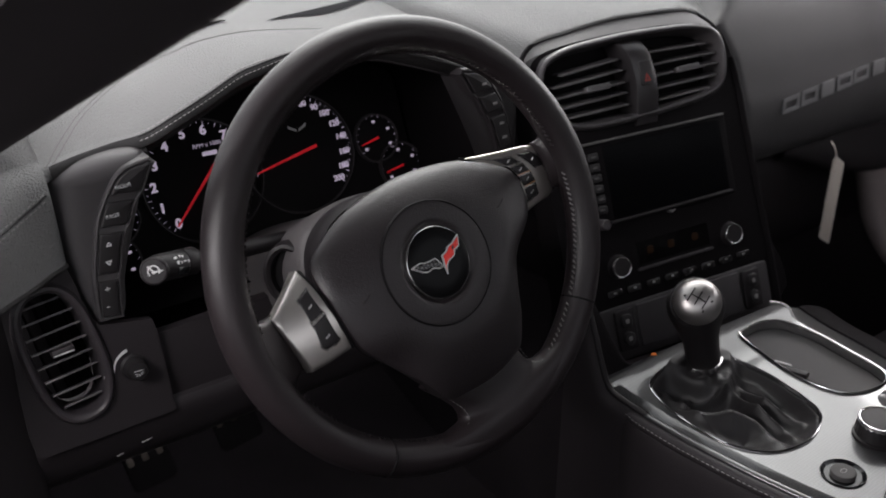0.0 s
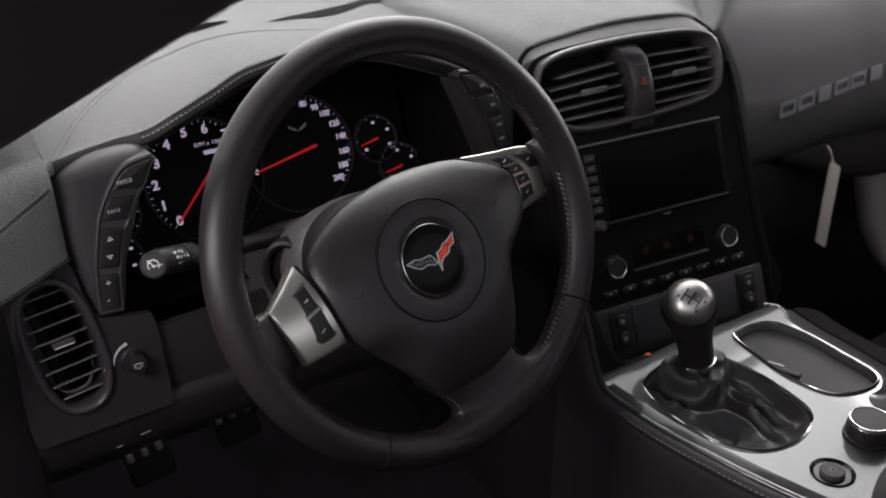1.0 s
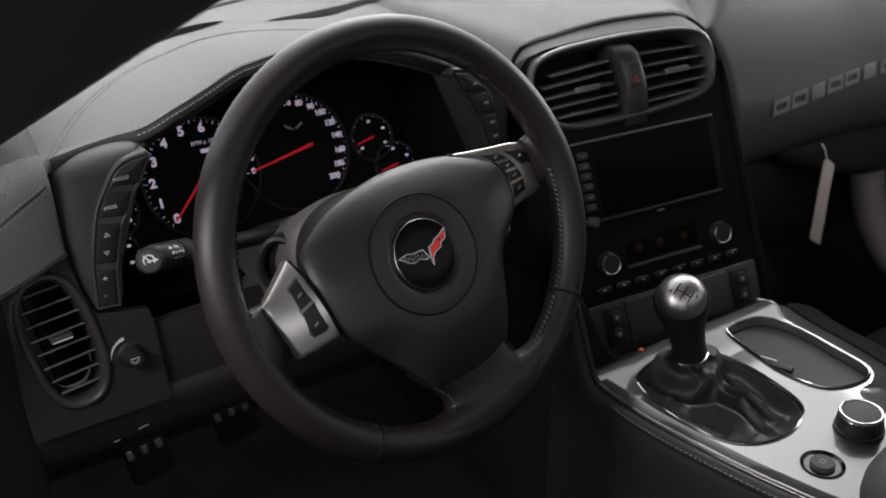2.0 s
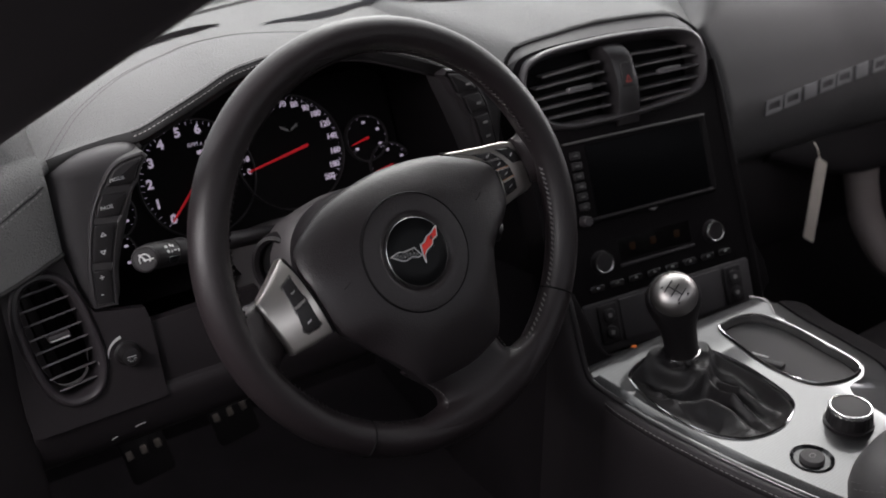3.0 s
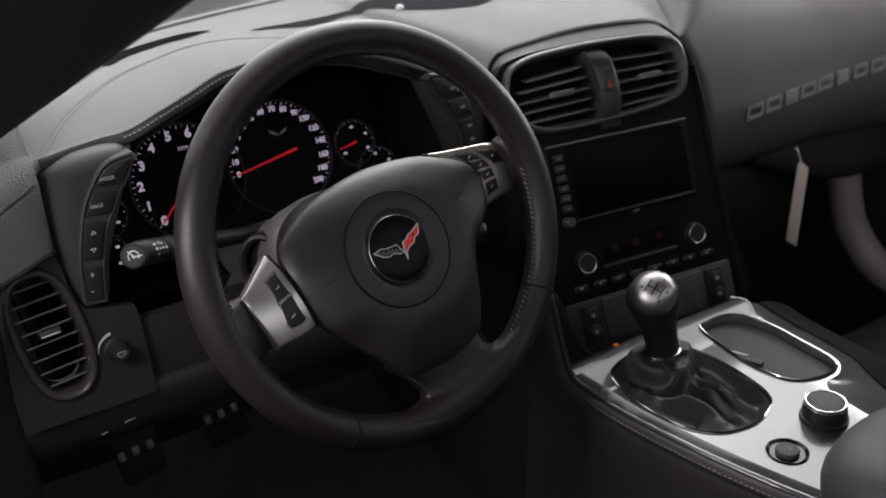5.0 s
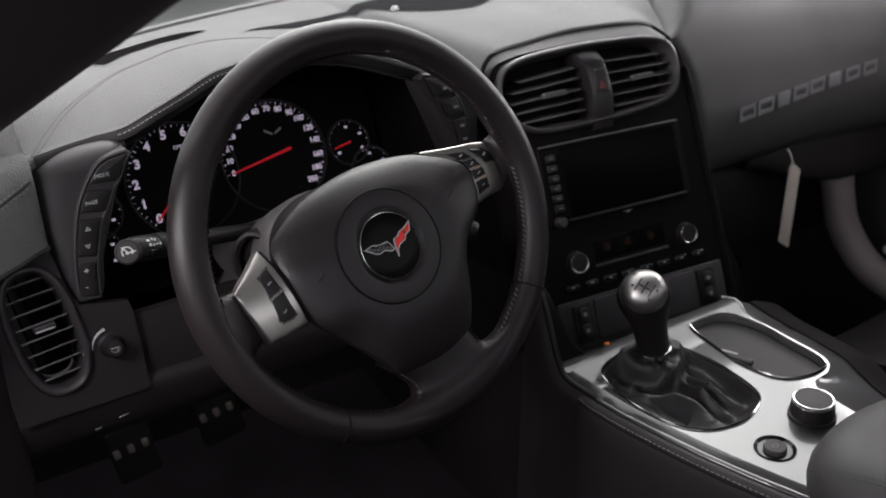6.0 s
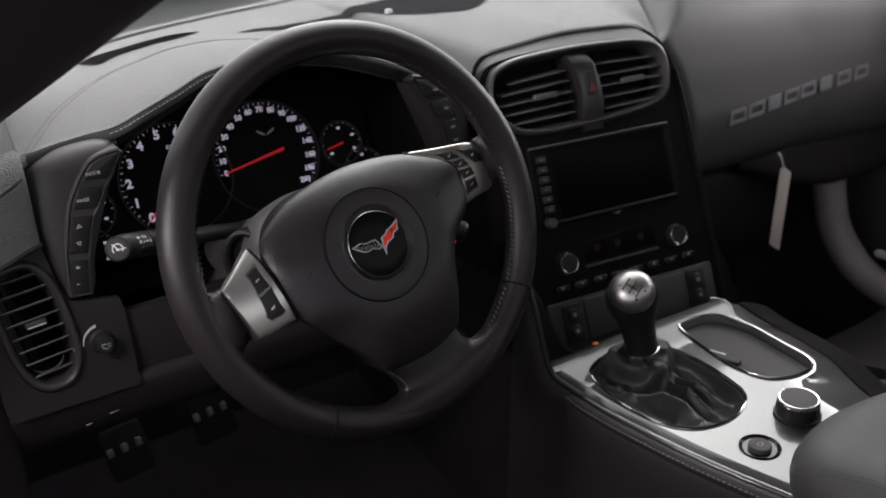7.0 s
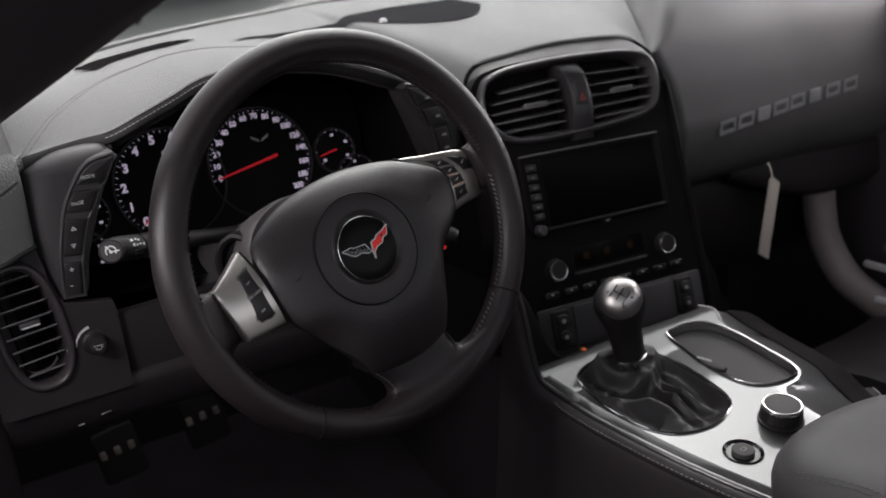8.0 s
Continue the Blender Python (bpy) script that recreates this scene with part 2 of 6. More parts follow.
def box(x0, x1, y0, y1, z0, z1, M=None, bevel=0.002):
    bm = bmesh.new()
    bmesh.ops.create_cube(bm, size=1.0)
    for v in bm.verts:
        v.co = Vector((x0 + (x1 - x0) * (v.co.x + 0.5), y0 + (y1 - y0) * (v.co.y + 0.5), z0 + (z1 - z0) * (v.co.z + 0.5)))
    if bevel:
        bmesh.ops.bevel(bm, geom=list(bm.edges), offset=bevel, segments=2, affect="EDGES", profile=0.5)
    if M:
        bm.transform(M)
    return bm


def frame_of(o, u, v):
    """A pose with origin o, x along u, y about along v."""
    u = Vector(u).normalized()
    w = u.cross(Vector(v)).normalized()
    v = w.cross(u)
    m = Matrix((u, v, w)).transposed().to_4x4()
    m.translation = o
    return m


def lettering(name, text, size, M, mat, parent, label="", align="CENTER", shear=0.0, bold=0.0):
    """Flat raised letters in the built-in font."""
    cu = bpy.data.curves.new(name, "FONT")
    cu.body, cu.size, cu.align_x, cu.align_y, cu.extrude, cu.shear = text, size, align, "CENTER", 0.0001, shear
    cu.resolution_u, cu.offset = 3, bold
    tmp = bpy.data.objects.new(name, cu)
    me = bpy.data.meshes.new_from_object(tmp)
    bpy.data.objects.remove(tmp)
    me.transform(M)
    me.materials.clear()
    me.materials.append(mat)
    ob = new(name, me)
    ob.parent = parent
    if parent.type == "EMPTY":
        ob.matrix_parent_inverse = parent.matrix_basis.inverted()
    return tagged(ob, label)


def stitches(path, length, gap, radius, bm=None):
    """Short raised threads in a row along a path."""
    bm = bm or bmesh.new()
    path = [Vector(p) for p in path]
    dist = [0.0]
    for a, b in zip(path, path[1:]):
        dist.append(dist[-1] + (b - a).length)

    def at(s):
        k = min(max(int(np.searchsorted(dist, s)) - 1, 0), len(path) - 2)
        f = (s - dist[k]) / max(dist[k + 1] - dist[k], 1e-9)
        return path[k].lerp(path[k + 1], f)

    s = 0.0
    while s + length < dist[-1]:
        a, b = at(s), at(s + length)
        tube([a, a.lerp(b, 0.3), a.lerp(b, 0.7), b], [radius * 0.5, radius, radius, radius * 0.5], n=5, bm=bm)
        s += length + gap
    return bm


# ---- the car's shell ----
def lerp_curve(points, x):
    """Smooth value at x of rows (x, a, b, ...)."""
    xs = [p[0] for p in points]
    n = len(points)
    k = min(max(int(np.searchsorted(xs, x)) - 1, 0), n - 2)
    h = xs[k + 1] - xs[k]
    f = min(max((x - xs[k]) / h, 0), 1)
    out = []
    for c in range(1, len(points[0])):
        def slope(i):
            if i == 0 or i == n - 1:
                return 0.0
            a = (points[i][c] - points[i - 1][c]) / (xs[i] - xs[i - 1])
            b = (points[i + 1][c] - points[i][c]) / (xs[i + 1] - xs[i])
            return 0.0 if a * b <= 0 else 2 * a * b / (a + b)
        p, q, m0, m1 = points[k][c], points[k + 1][c], slope(k) * h, slope(k + 1) * h
        out.append((2 * f ** 3 - 3 * f * f + 1) * p + (f ** 3 - 2 * f * f + f) * m0 + (3 * f * f - 2 * f ** 3) * q + (f ** 3 - f * f) * m1)
    return out


# windscreen base: x, y, z
SCREEN_BASE = [(-0.70, 0.16, 0.915), (-0.56, 0.31, 0.927), (-0.40, 0.45, 0.936), (-0.2, 0.58, 0.942), (0.0, 0.70, 0.945), (0.2, 0.70, 0.945), (0.4, 0.58, 0.942), (0.60, 0.45, 0.936), (0.76, 0.30, 0.926)]

ground = part("ground", box(-60, 60, -60, 90, -0.40, -0.30, bevel=0), material("asphalt", (0.06, 0.062, 0.061), 0.85, grain=0.4, scale=60), None)
tagged(ground, "plain dark asphalt ground outside the car", "ground", kind="structure")

floor = part("floor", surface([[(x, y, 0.20 + 0.10 * max(0, (y - 0.35)) / 0.35 * (1 if y > 0.35 else 0)) for x in np.linspace(-0.76, 0.76, 24)] for y in np.linspace(-0.85, 0.80, 24)], thick=-0.02), CARPET, None)
tagged(floor, "black carpeted cabin floor", "floor", kind="structure")

firewall = part("firewall", surface([[(x, 0.62 + 0.10 * k / 8, 0.24 + 0.65 * k / 8) for x in np.linspace(-0.76, 0.76, 12)] for k in range(9)], thick=-0.02), CARPET, None)
tagged(firewall, "black carpeted front bulkhead of the footwell", "wall", kind="structure")

# Roof and rear wall are unseen; their extent is set to shape the light.
roof = part("ceiling", surface([[(x, y, 1.18 - 0.10 * (x / 0.7) ** 2 - 0.04 * max(0, y + 0.3)) for x in np.linspace(-0.62, 0.62, 20)] for y in np.linspace(-0.64, -0.02, 12)], thick=0.02), HEADLINER, None)
tagged(roof, "unseen dark cloth roof lining, cut to shape the light", "ceiling", kind="structure")

rear = part("wall_rear", box(-0.76, 0.76, -0.98, -0.95, 0.15, 1.02, bevel=0.004), HEADLINER, None)
# Unseen door panel, added to cut low light from the driver's side.
door = part("door_light_block", box(-0.90, -0.80, -0.95, 0.34, 0.05, 0.80, bevel=0.02), PLASTIC, None)
tagged(door, "unseen plain dark door panel, added to cut low light", "car door", kind="structure")
for nm, x0, x1 in (("wall_west", -0.80, -0.78), ("wall_east", 0.76, 0.78)):
    side = part(nm, box(x0, x1, 0.30, 0.80, 0.10, 0.92, bevel=0.004), CARPET, None)
    tagged(side, "dark carpeted footwell side wall", "wall", kind="structure")
# Unseen quarter wall, added to block light from behind.
quarter = part("wall_quarter", box(0.74, 0.77, -0.95, -0.50, 0.10, 1.10, bevel=0.004), HEADLINER, None)
tagged(quarter, "unseen plain dark wall, added to block light from behind", "wall", kind="structure")
tagged(rear, "unseen plain dark wall behind the seats, its height set by the light", "wall", kind="structure")


def windscreen():
    rows = []
    for k in range(9):
        f = k / 8
        row = []
        for x in np.linspace(-0.66, 0.72, 30):
            y, z = lerp_curve(SCREEN_BASE, x)
            row.append((x * (1 - 0.22 * f), y + 0.03 + (-0.02 - y - 0.03) * f + 0.05 * math.sin(math.pi * f), z - 0.005 + (1.17 - 0.10 * (x / 0.7) ** 2 - z) * f + 0.02 * math.sin(math.pi * f)))
        rows.append(row)
    t = thing("windscreen", "clear curved windscreen above the dashboard", "windscreen", (0, 0.7, 0.94))
    glass = part("pane", surface(rows), GLASS, t)
    glass.visible_shadow = False
    seal = [Vector(p) + V(0, -0.012, 0.004) for p in rows[0]]
    part("base_seal", tube(seal, 0.009, 8, flat=0.6), DARK, t, "black rubber seal strip")


windscreen()


def pillar(side):
    """The roof pillar's inner trim; its lower edge runs from the dash back to the roof."""
    rows = []
    for k in range(15):
        y = 0.42 - 1.0 * k / 14
        x, z = -0.634 - 0.334 * (y - 0.1), 0.909 - 0.401 * (y - 0.1)
        z = min(z, 1.16 + 0.02 * (y + 0.5))
        a = Vector((x, y, z))
        along = Vector((0.334, -1.0, 0.401)).normalized()
        out = Vector((-1, 0, 0))
        out = (out - along * out.dot(along)).normalized()
        up = along.cross(out) if along.cross(out).z > 0 else out.cross(along)
        prof = [(0, 0), (0.004, 0.010), (0.014, 0.016), (0.05, 0.035), (0.09, 0.045), (0.14, 0.03), (0.16, 0.0), (0.16, -0.03), (0.10, -0.022), (0.03, -0.012), (0.006, -0.006)]
        ring = [a + out * p + up * q for p, q in prof]
        if side > 0:
            ring = [V(-p.x + 0.03, p.y, p.z) for p in ring]
        rows.append(ring)
    t = thing("roof_pillar", "dark grey trimmed windscreen pillar beside the dashboard", "pillar", rows[0][0], group="windscreen pillars")
    part("trim", loft(rows), PILLAR, t)


pillar(-1)
pillar(1)


# ---- dashboard ----
# front edge of the upper pad: x, y, top z, lower edge z, roll radius
EDGE = [(-0.76, 0.02, 0.850, 0.780, 0.050), (-0.69, 0.088, 0.866, 0.785, 0.046), (-0.645, 0.119, 0.871, 0.790, 0.038), (-0.632, 0.127, 0.8722, 0.793, 0.033), (-0.6186, 0.137, 0.8728, 0.795, 0.026), (-0.6182, 0.147, 0.8702, 0.853, 0.009), (-0.606, 0.153, 0.8712, 0.8525, 0.0085), (-0.585, 0.159, 0.8738, 0.8575, 0.0085), (-0.56, 0.16, 0.8772, 0.8615, 0.0085), (-0.538, 0.156, 0.88, 0.8635, 0.0085),
        (-0.506, 0.152, 0.8925, 0.876, 0.0085), (-0.478, 0.156, 0.9025, 0.886, 0.0085), (-0.434, 0.164, 0.9175, 0.901, 0.0085), (-0.37, 0.17, 0.924, 0.912, 0.0045), (-0.31, 0.164, 0.9205, 0.9055, 0.0045), (-0.266, 0.157, 0.908, 0.893, 0.0045), (-0.238, 0.155, 0.8975, 0.8825, 0.0045), (-0.206, 0.16, 0.886, 0.872, 0.0045), (-0.175, 0.174, 0.876, 0.863, 0.005), (-0.135, 0.192, 0.866, 0.850, 0.006),
        (-0.1145, 0.194, 0.8610, 0.852, 0.004), (-0.1104, 0.1935, 0.8674, 0.859, 0.004), (-0.1059, 0.1928, 0.8800, 0.872, 0.0035), (-0.0903, 0.1906, 0.8902, 0.8825, 0.003), (-0.0516, 0.1852, 0.8962, 0.889, 0.003), (-0.0119, 0.1797, 0.9017, 0.894, 0.003), (0.0287, 0.174, 0.9045, 0.897, 0.003), (0.0705, 0.1681, 0.9045, 0.897, 0.003), (0.1136, 0.1621, 0.9018, 0.895, 0.003), (0.1403, 0.1584, 0.8900, 0.883, 0.003), (0.1600, 0.1558, 0.8765, 0.870, 0.003)]


def flare(x, y):
    """The top widens towards the windscreen, beyond the stack."""
    return x + 0.80 * (min(max(y - 0.16, 0), 0.30)) * min(max(x / 0.16, 0), 1) ** 2


def crown(x):
    """The pad's swell: full over the driver's end, less behind the hood's far side."""
    return lerp_curve([(-0.76, 0.010), (-0.42, 0.010), (-0.34, 0.004), (-0.27, 0.0), (-0.20, 0.001), (-0.12, 0.006), (0.2, 0.008)], x)[0]


def swell(x, f):
    k = min(max((-0.56 - x) / 0.06, 0), 1)
    return crown(x) * max(math.sin(math.pi * f), 0.0) ** (0.8 + 1.0 * k) * (1 - 0.3 * f * (1 - k))


def pad_profile(x):
    y, z, low, r = lerp_curve(EDGE, x)
    wy, wz = lerp_curve(SCREEN_BASE, x + 0.24 * min(max(x / 0.16, 0), 1) ** 2)
    out = []
    for k in range(15):
        f = k / 14
        f = 1 - (1 - f) ** 1.5
        py = wy + (y + r - wy) * f
        out.append((flare(x, py), py, wz + (z - wz) * f + swell(x, f)))
    for k in range(1, 7):
        a = radians(100) * k / 6
        out.append((x, y + r - r * math.sin(a), z - r + r * math.cos(a)))
    tall = z - low > 0.03
    out.append((x, y + (0.001 if tall else 0.005), (z - r + low) / 2))
    out.append((x, y + (0.002 if tall else 0.010), low))
    out.append((x, y + 0.018, low - 0.001))
    out.append((x, y + 0.06, low - 0.001))
    return out


dashboard = thing("dashboard", "black leather covered dashboard with grey twin stitching", "dashboard", (-0.3, 0.3, 0.6))
pad_rows = [pad_profile(x) for x in np.concatenate([np.linspace(-0.76, -0.621, 24), [-0.6198, -0.6187, -0.6181, -0.6165, -0.6145], np.linspace(-0.61, 0.160, 130)])]
part("upper_pad", surface(pad_rows), LEATHER, dashboard, "grained black leather upper pad")

# darker band that closes the pad's lower edge and stands in for its shade
band = [pad_profile(x) for x in np.linspace(-0.613, -0.140, 100)]
part("edge_shade", surface([[V(*p[k]) + (V(0, -0.0006, 0.0004) if k < 19 else V(0, -0.0012, -0.0004)) for k in (16, 17, 18, 19, 20, 21, 22)] + [V(*p[23]) + V(0, 0, -0.0012), V(*p[24]) + V(0, 0, -0.0012)] for p in band]), HEM, dashboard, "pad's turned edge, darker leather put on for its shade")

# double stitched hem along the instrument hood
hem = [pad_profile(x) for x in np.linspace(-0.540, -0.205, 76)]
bm = bmesh.new()
for k, off in ((15, V(0, -0.0002, 0.0002)), (18, V(0, -0.0006, 0.0002))):
    stitches([Vector(p[k]) + off for p in hem if p[k][0] < -0.36], 0.0032, 0.0013, 0.0005, bm)
part("hem_stitching", bm, THREAD, dashboard, "grey twin stitching on the hood edge")
bm = bmesh.new()
for k, off in ((15, V(0, -0.0002, 0.0002)), (18, V(0, -0.0006, 0.0002))):
    stitches([Vector(p[k]) + off for p in hem if p[k][0] >= -0.36], 0.0042, 0.0010, 0.00045, bm)
part("hem_stitching", bm, LACE, dashboard, "dark twin stitching on the hood's far edge")
part("hem_groove", tube([Vector(p[16]).lerp(Vector(p[17]), 0.5) + V(0, -0.0003, 0.0) for p in hem], 0.0008, 6), SLOT, dashboard, "dark groove between the stitches")
part("hem_roll", tube([Vector(p[22]) + V(0, 0.002, -0.0012) for p in hem], 0.0016, 8), DARK, dashboard, "thin dark piping below the hem")


def on_pad(x, y):
    wy, wz = lerp_curve(SCREEN_BASE, x)
    ey, ez, _, r = lerp_curve(EDGE, x)
    f = (y - wy) / (ey + r - wy)
    f = min(max(f, 0), 1)
    return wz + (ez - wz) * f + swell(x, f)


# thick rolled edge over the driver's button pod, its shaded underside put in dark
pod_roll = [pad_profile(x) for x in np.linspace(-0.6150, -0.535, 26)]
part("pod_roll", tube([Vector(p[22]) + V(0, -0.0075, 0.0010) for p in pod_roll], [0.0040 + 0.0042 * math.sin(math.pi * k / 25) for k in range(26)], 12), HEM, dashboard, "rolled edge over the button pod, dark for its shaded underside")

# fine double seam that sweeps over the pad from its end
seam = smooth([(-0.6156, 0.152), (-0.6095, 0.1623), (-0.602, 0.1719), (-0.5877, 0.1882), (-0.5671, 0.2091), (-0.533, 0.2382), (-0.5004, 0.2537), (-0.4676, 0.2640), (-0.438, 0.2690), (-0.400, 0.2690), (-0.360, 0.2640), (-0.320, 0.2560)], 8, closed=False)
for dx, dy in ((0, 0), (0.0030, -0.0022)):
    part("pad_seam", tube([(p[0] + dx, p[1] + dy, on_pad(p[0] + dx, p[1] + dy) - 0.0001) for p in seam], 0.00045, 5), SMOOTH_LEATHER, dashboard, "fine seam in the leather")

# Solid dark strip laid where the gap under the pad's end is shaded.
part("end_gap_shade", tube([Vector(p[22]) + V(0, 0.0015, -0.0022) for p in (pad_profile(x) for x in np.linspace(-0.72, -0.6190, 30))], 0.0026, 8), HEM, dashboard, "dark strip for the shade in the gap under the pad's end")

end_seam = smooth([(-0.700, 0.080, 0.826), (-0.660, 0.1110, 0.838), (-0.6377, 0.1238, 0.8466), (-0.6311, 0.1270, 0.8492), (-0.6225, 0.1325, 0.8530)], 6, closed=False)
part("end_seam", tube([(x, y + 0.0003, z) for x, y, z in end_seam], 0.0008, 6), HEM, dashboard, "dark seam on the pad's end")
for dz in (0.0028, -0.0028):
    part("end_stitching", stitches([(x - 0.0003, y - 0.0008 + (0.0007 if dz > 0 else 0), z + dz) for x, y, z in end_seam], 0.0032, 0.0014, 0.0006), END_THREAD, dashboard, "fine stitching on the pad's end")

# defroster slots near the windscreen: flat strips, the first black for its recess's shade
def defroster(far, near, mat, label):
    rows = []
    for a, b in zip(smooth(far, 5, closed=False), smooth(near, 5, closed=False)):
        rows.append([(a[0] + (b[0] - a[0]) * f, a[1] + (b[1] - a[1]) * f, on_pad(a[0] + (b[0] - a[0]) * f, a[1] + (b[1] - a[1]) * f) + 0.0012) for f in (0, 0.33, 0.67, 1)])
    part("defroster_slot", surface(rows), mat, dashboard, label)


defroster([(-0.530, 0.294), (-0.5185, 0.3008), (-0.5045, 0.3115), (-0.4746, 0.3236), (-0.4416, 0.3298), (-0.4138, 0.3368), (-0.3844, 0.3359)],
          [(-0.530, 0.292), (-0.5224, 0.2866), (-0.5104, 0.2782), (-0.4883, 0.2953), (-0.4556, 0.3039), (-0.4229, 0.3085), (-0.3877, 0.3300)], SLOT, "defroster slot, a flat black strip for its inner shade")
defroster([(-0.3485, 0.3153), (-0.2397, 0.4202), (-0.15, 0.488), (-0.1081, 0.5154), (-0.06, 0.528), (0.0025, 0.5388), (0.05, 0.541), (0.09, 0.55), (0.13, 0.56)],
          [(-0.3505, 0.3130), (-0.2618, 0.3703), (-0.1511, 0.4679), (-0.1062, 0.4849), (-0.0796, 0.4334), (-0.0349, 0.3854), (0.0094, 0.3662), (0.0668, 0.4077), (0.128, 0.489)], OUTLET, "broad grey defroster outlet")
part("sun_sensor", lathe([(0.006, 0), (0.006, 0.002), (0.0045, 0.005), (0.0015, 0.0062)], pose(-0.0775, 0.44, on_pad(-0.0775, 0.44)), 16), PALE, dashboard, "small pale sensor dome")

# instrument recess behind the hood, coloured near-black for the shade under it
rec = []
for x in np.linspace(-0.588, -0.185, 27):
    y, z, lip, r = lerp_curve(EDGE, x)
    rec.append([(x, y + 0.055, lip - 0.002), (x, 0.33, min(lip, 0.90) - 0.005), (x, 0.34, 0.80), (x, 0.30, 0.70), (x, 0.17, 0.68)])
part("instrument_recess", surface(rec), RECESS_SHADE, dashboard, "recess round the instruments, matt black for the hood's shade")
for xs, sgn in ((-0.588, 1), (-0.185, -1)):
    part("recess_side", surface([[(xs, 0.165, 0.866), (xs, 0.15, 0.68)], [(xs + 0.012 * sgn, 0.34, 0.866), (xs + 0.012 * sgn, 0.34, 0.68)]]), RECESS_SHADE, dashboard)

# end panel with the side vent, faces the driver; a hole for the vent
VENT_L = frame_of((-0.637, 0.139, 0.719), (1, 0.02, 0.0), (0, 0.10, 1))
vent_outline = oval(0.050, 0.112, 40, power=2.6, turn=8)
end_outline = [(x + 0.637, z - 0.719) for x, z in ((-0.672, 0.782), (-0.662, 0.7885), (-0.640, 0.794), (-0.626, 0.797), (-0.619, 0.790), (-0.615, 0.772), (-0.612, 0.745), (-0.604, 0.734), (-0.585, 0.730), (-0.5625, 0.726), (-0.5605, 0.715), (-0.5600, 0.650), (-0.5600, 0.640), (-0.562, 0.6385), (-0.671, 0.6385), (-0.6765, 0.645), (-0.678, 0.66), (-0.676, 0.72), (-0.674, 0.765))][::-1]
part("end_panel", sheet_with_holes(end_outline, [vent_outline], -0.012, 0.0, VENT_L), PANEL, dashboard, "smooth dark plastic end panel")
def knee_top(x):
    return lerp_curve([(-0.57, 0.7125), (-0.52, 0.7135), (-0.45, 0.7160), (-0.15, 0.7180)], x)[0]


part("knee_panel", surface([[(x, 0.200, knee_top(x) - 0.030), (x, 0.156, knee_top(x) - 0.003), (x, 0.1465, knee_top(x) - 0.004), (x, 0.1440, 0.690), (x, 0.1430, 0.665), (x, 0.1430, 0.650), (x, 0.1440, 0.640)] for x in np.linspace(-0.568, -0.225, 18)]), PANEL, dashboard, "dark knee panel under the column")
part("recess_floor", surface([[(x, 0.186, 0.7125), (x, 0.345, 0.725)] for x in np.linspace(-0.588, -0.18, 8)]), RECESS_SHADE, dashboard)
part("lower_panel", surface([[(x, 0.160, 0.6500), (x, 0.1440, 0.6490), (x, 0.1385, 0.6465), (x, 0.1362, 0.6420), (x, 0.1358, 0.6370), (x, 0.1372, 0.6300), (x, 0.1410, 0.6200), (x, 0.1455, 0.6100), (x, 0.1510, 0.5990), (x, 0.166, 0.588), (x, 0.46, 0.56)] for x in np.linspace(-0.76, -0.20, 16)]), PANEL, dashboard, "dark lower panel over the footwell")
for mx, mz, w in ((-0.6116, 0.6088, 0.006), (-0.5873, 0.6135, 0.010)):
    part("release_mark", box(-w / 2, w / 2, -0.0008, 0.0008, 0, 0.0008, frame_of((mx, 0.1440, mz), (1, 0, 0.12), (0, 0, 1)), 0.0004), THREAD, dashboard, "small pale lever mark")

part("outer_panel", surface([[(-0.674, 0.139, z), (-0.679, 0.133, z), (-0.690, 0.128, z), (-0.72, 0.10, z), (-0.775, 0.05, z)] for z in np.linspace(0.56, 0.80, 8)]), LOWER, dashboard, "dark side trim that meets the door")

# passenger's pad
PAD_EDGE = [(0.60, 0.245), (0.648, 0.237), (0.719, 0.206), (0.767, 0.199), (0.806, 0.192), (0.845, 0.181), (0.873, 0.168), (0.90, 0.166), (0.97, 0.166)]


def passenger_profile(s):
    """s: 0 at the stack, 1 at the door; the near edge slants outwards as it drops."""
    x = 0.168 + 0.63 * s
    g = 0.011 * max(0.0, 1 - s / 0.030) ** 2
    wy, wz = lerp_curve(SCREEN_BASE, x + 0.22 * (1 - s))
    dy = 0.10 * max(0, x - 0.45)
    pts = [(wy, wz - 0.004), (wy - 0.10, wz + 0.004), (0.31 - dy, 0.957), (0.222 - dy, 0.940), (0.176 - dy, 0.897), (0.154 - dy, 0.84), (0.1435 - dy, 0.79), (0.1395 - dy, 0.762), (0.145 - dy, 0.728), (0.162 - dy, 0.693), (0.190 - dy, 0.668), (0.23 - dy, 0.652), (0.30, 0.645)]
    out = []
    for a, b in smooth(pts, 5, closed=False):
        x0 = lerp_curve(PAD_EDGE, b)[0]
        if b > 0.86:
            x0 = max(x0, 0.166 + 0.80 * min(max(a - 0.16, 0), 0.30))
            valley = 0.876 + 0.16 * (a - 0.16)
            b -= max(0, b - valley) * math.exp(-(s / 0.042) ** 2)
        out.append((x0 + (0.80 - x0) * s, a + g, b - g * 0.7))
    return out


part("passenger_pad", surface([passenger_profile(s) for s in np.concatenate([np.linspace(0, 0.12, 16), np.linspace(0.14, 1.0, 26)])]), SMOOTH_LEATHER, dashboard, "smooth black leather passenger pad")
part("pad_cheek", surface([[a, (a[0] - 0.003, a[1] + 0.008, a[2] - 0.002), (a[0] - 0.004, a[1] + 0.09, a[2] - 0.01)] for a in passenger_profile(0.0)]), SMOOTH_LEATHER, dashboard)
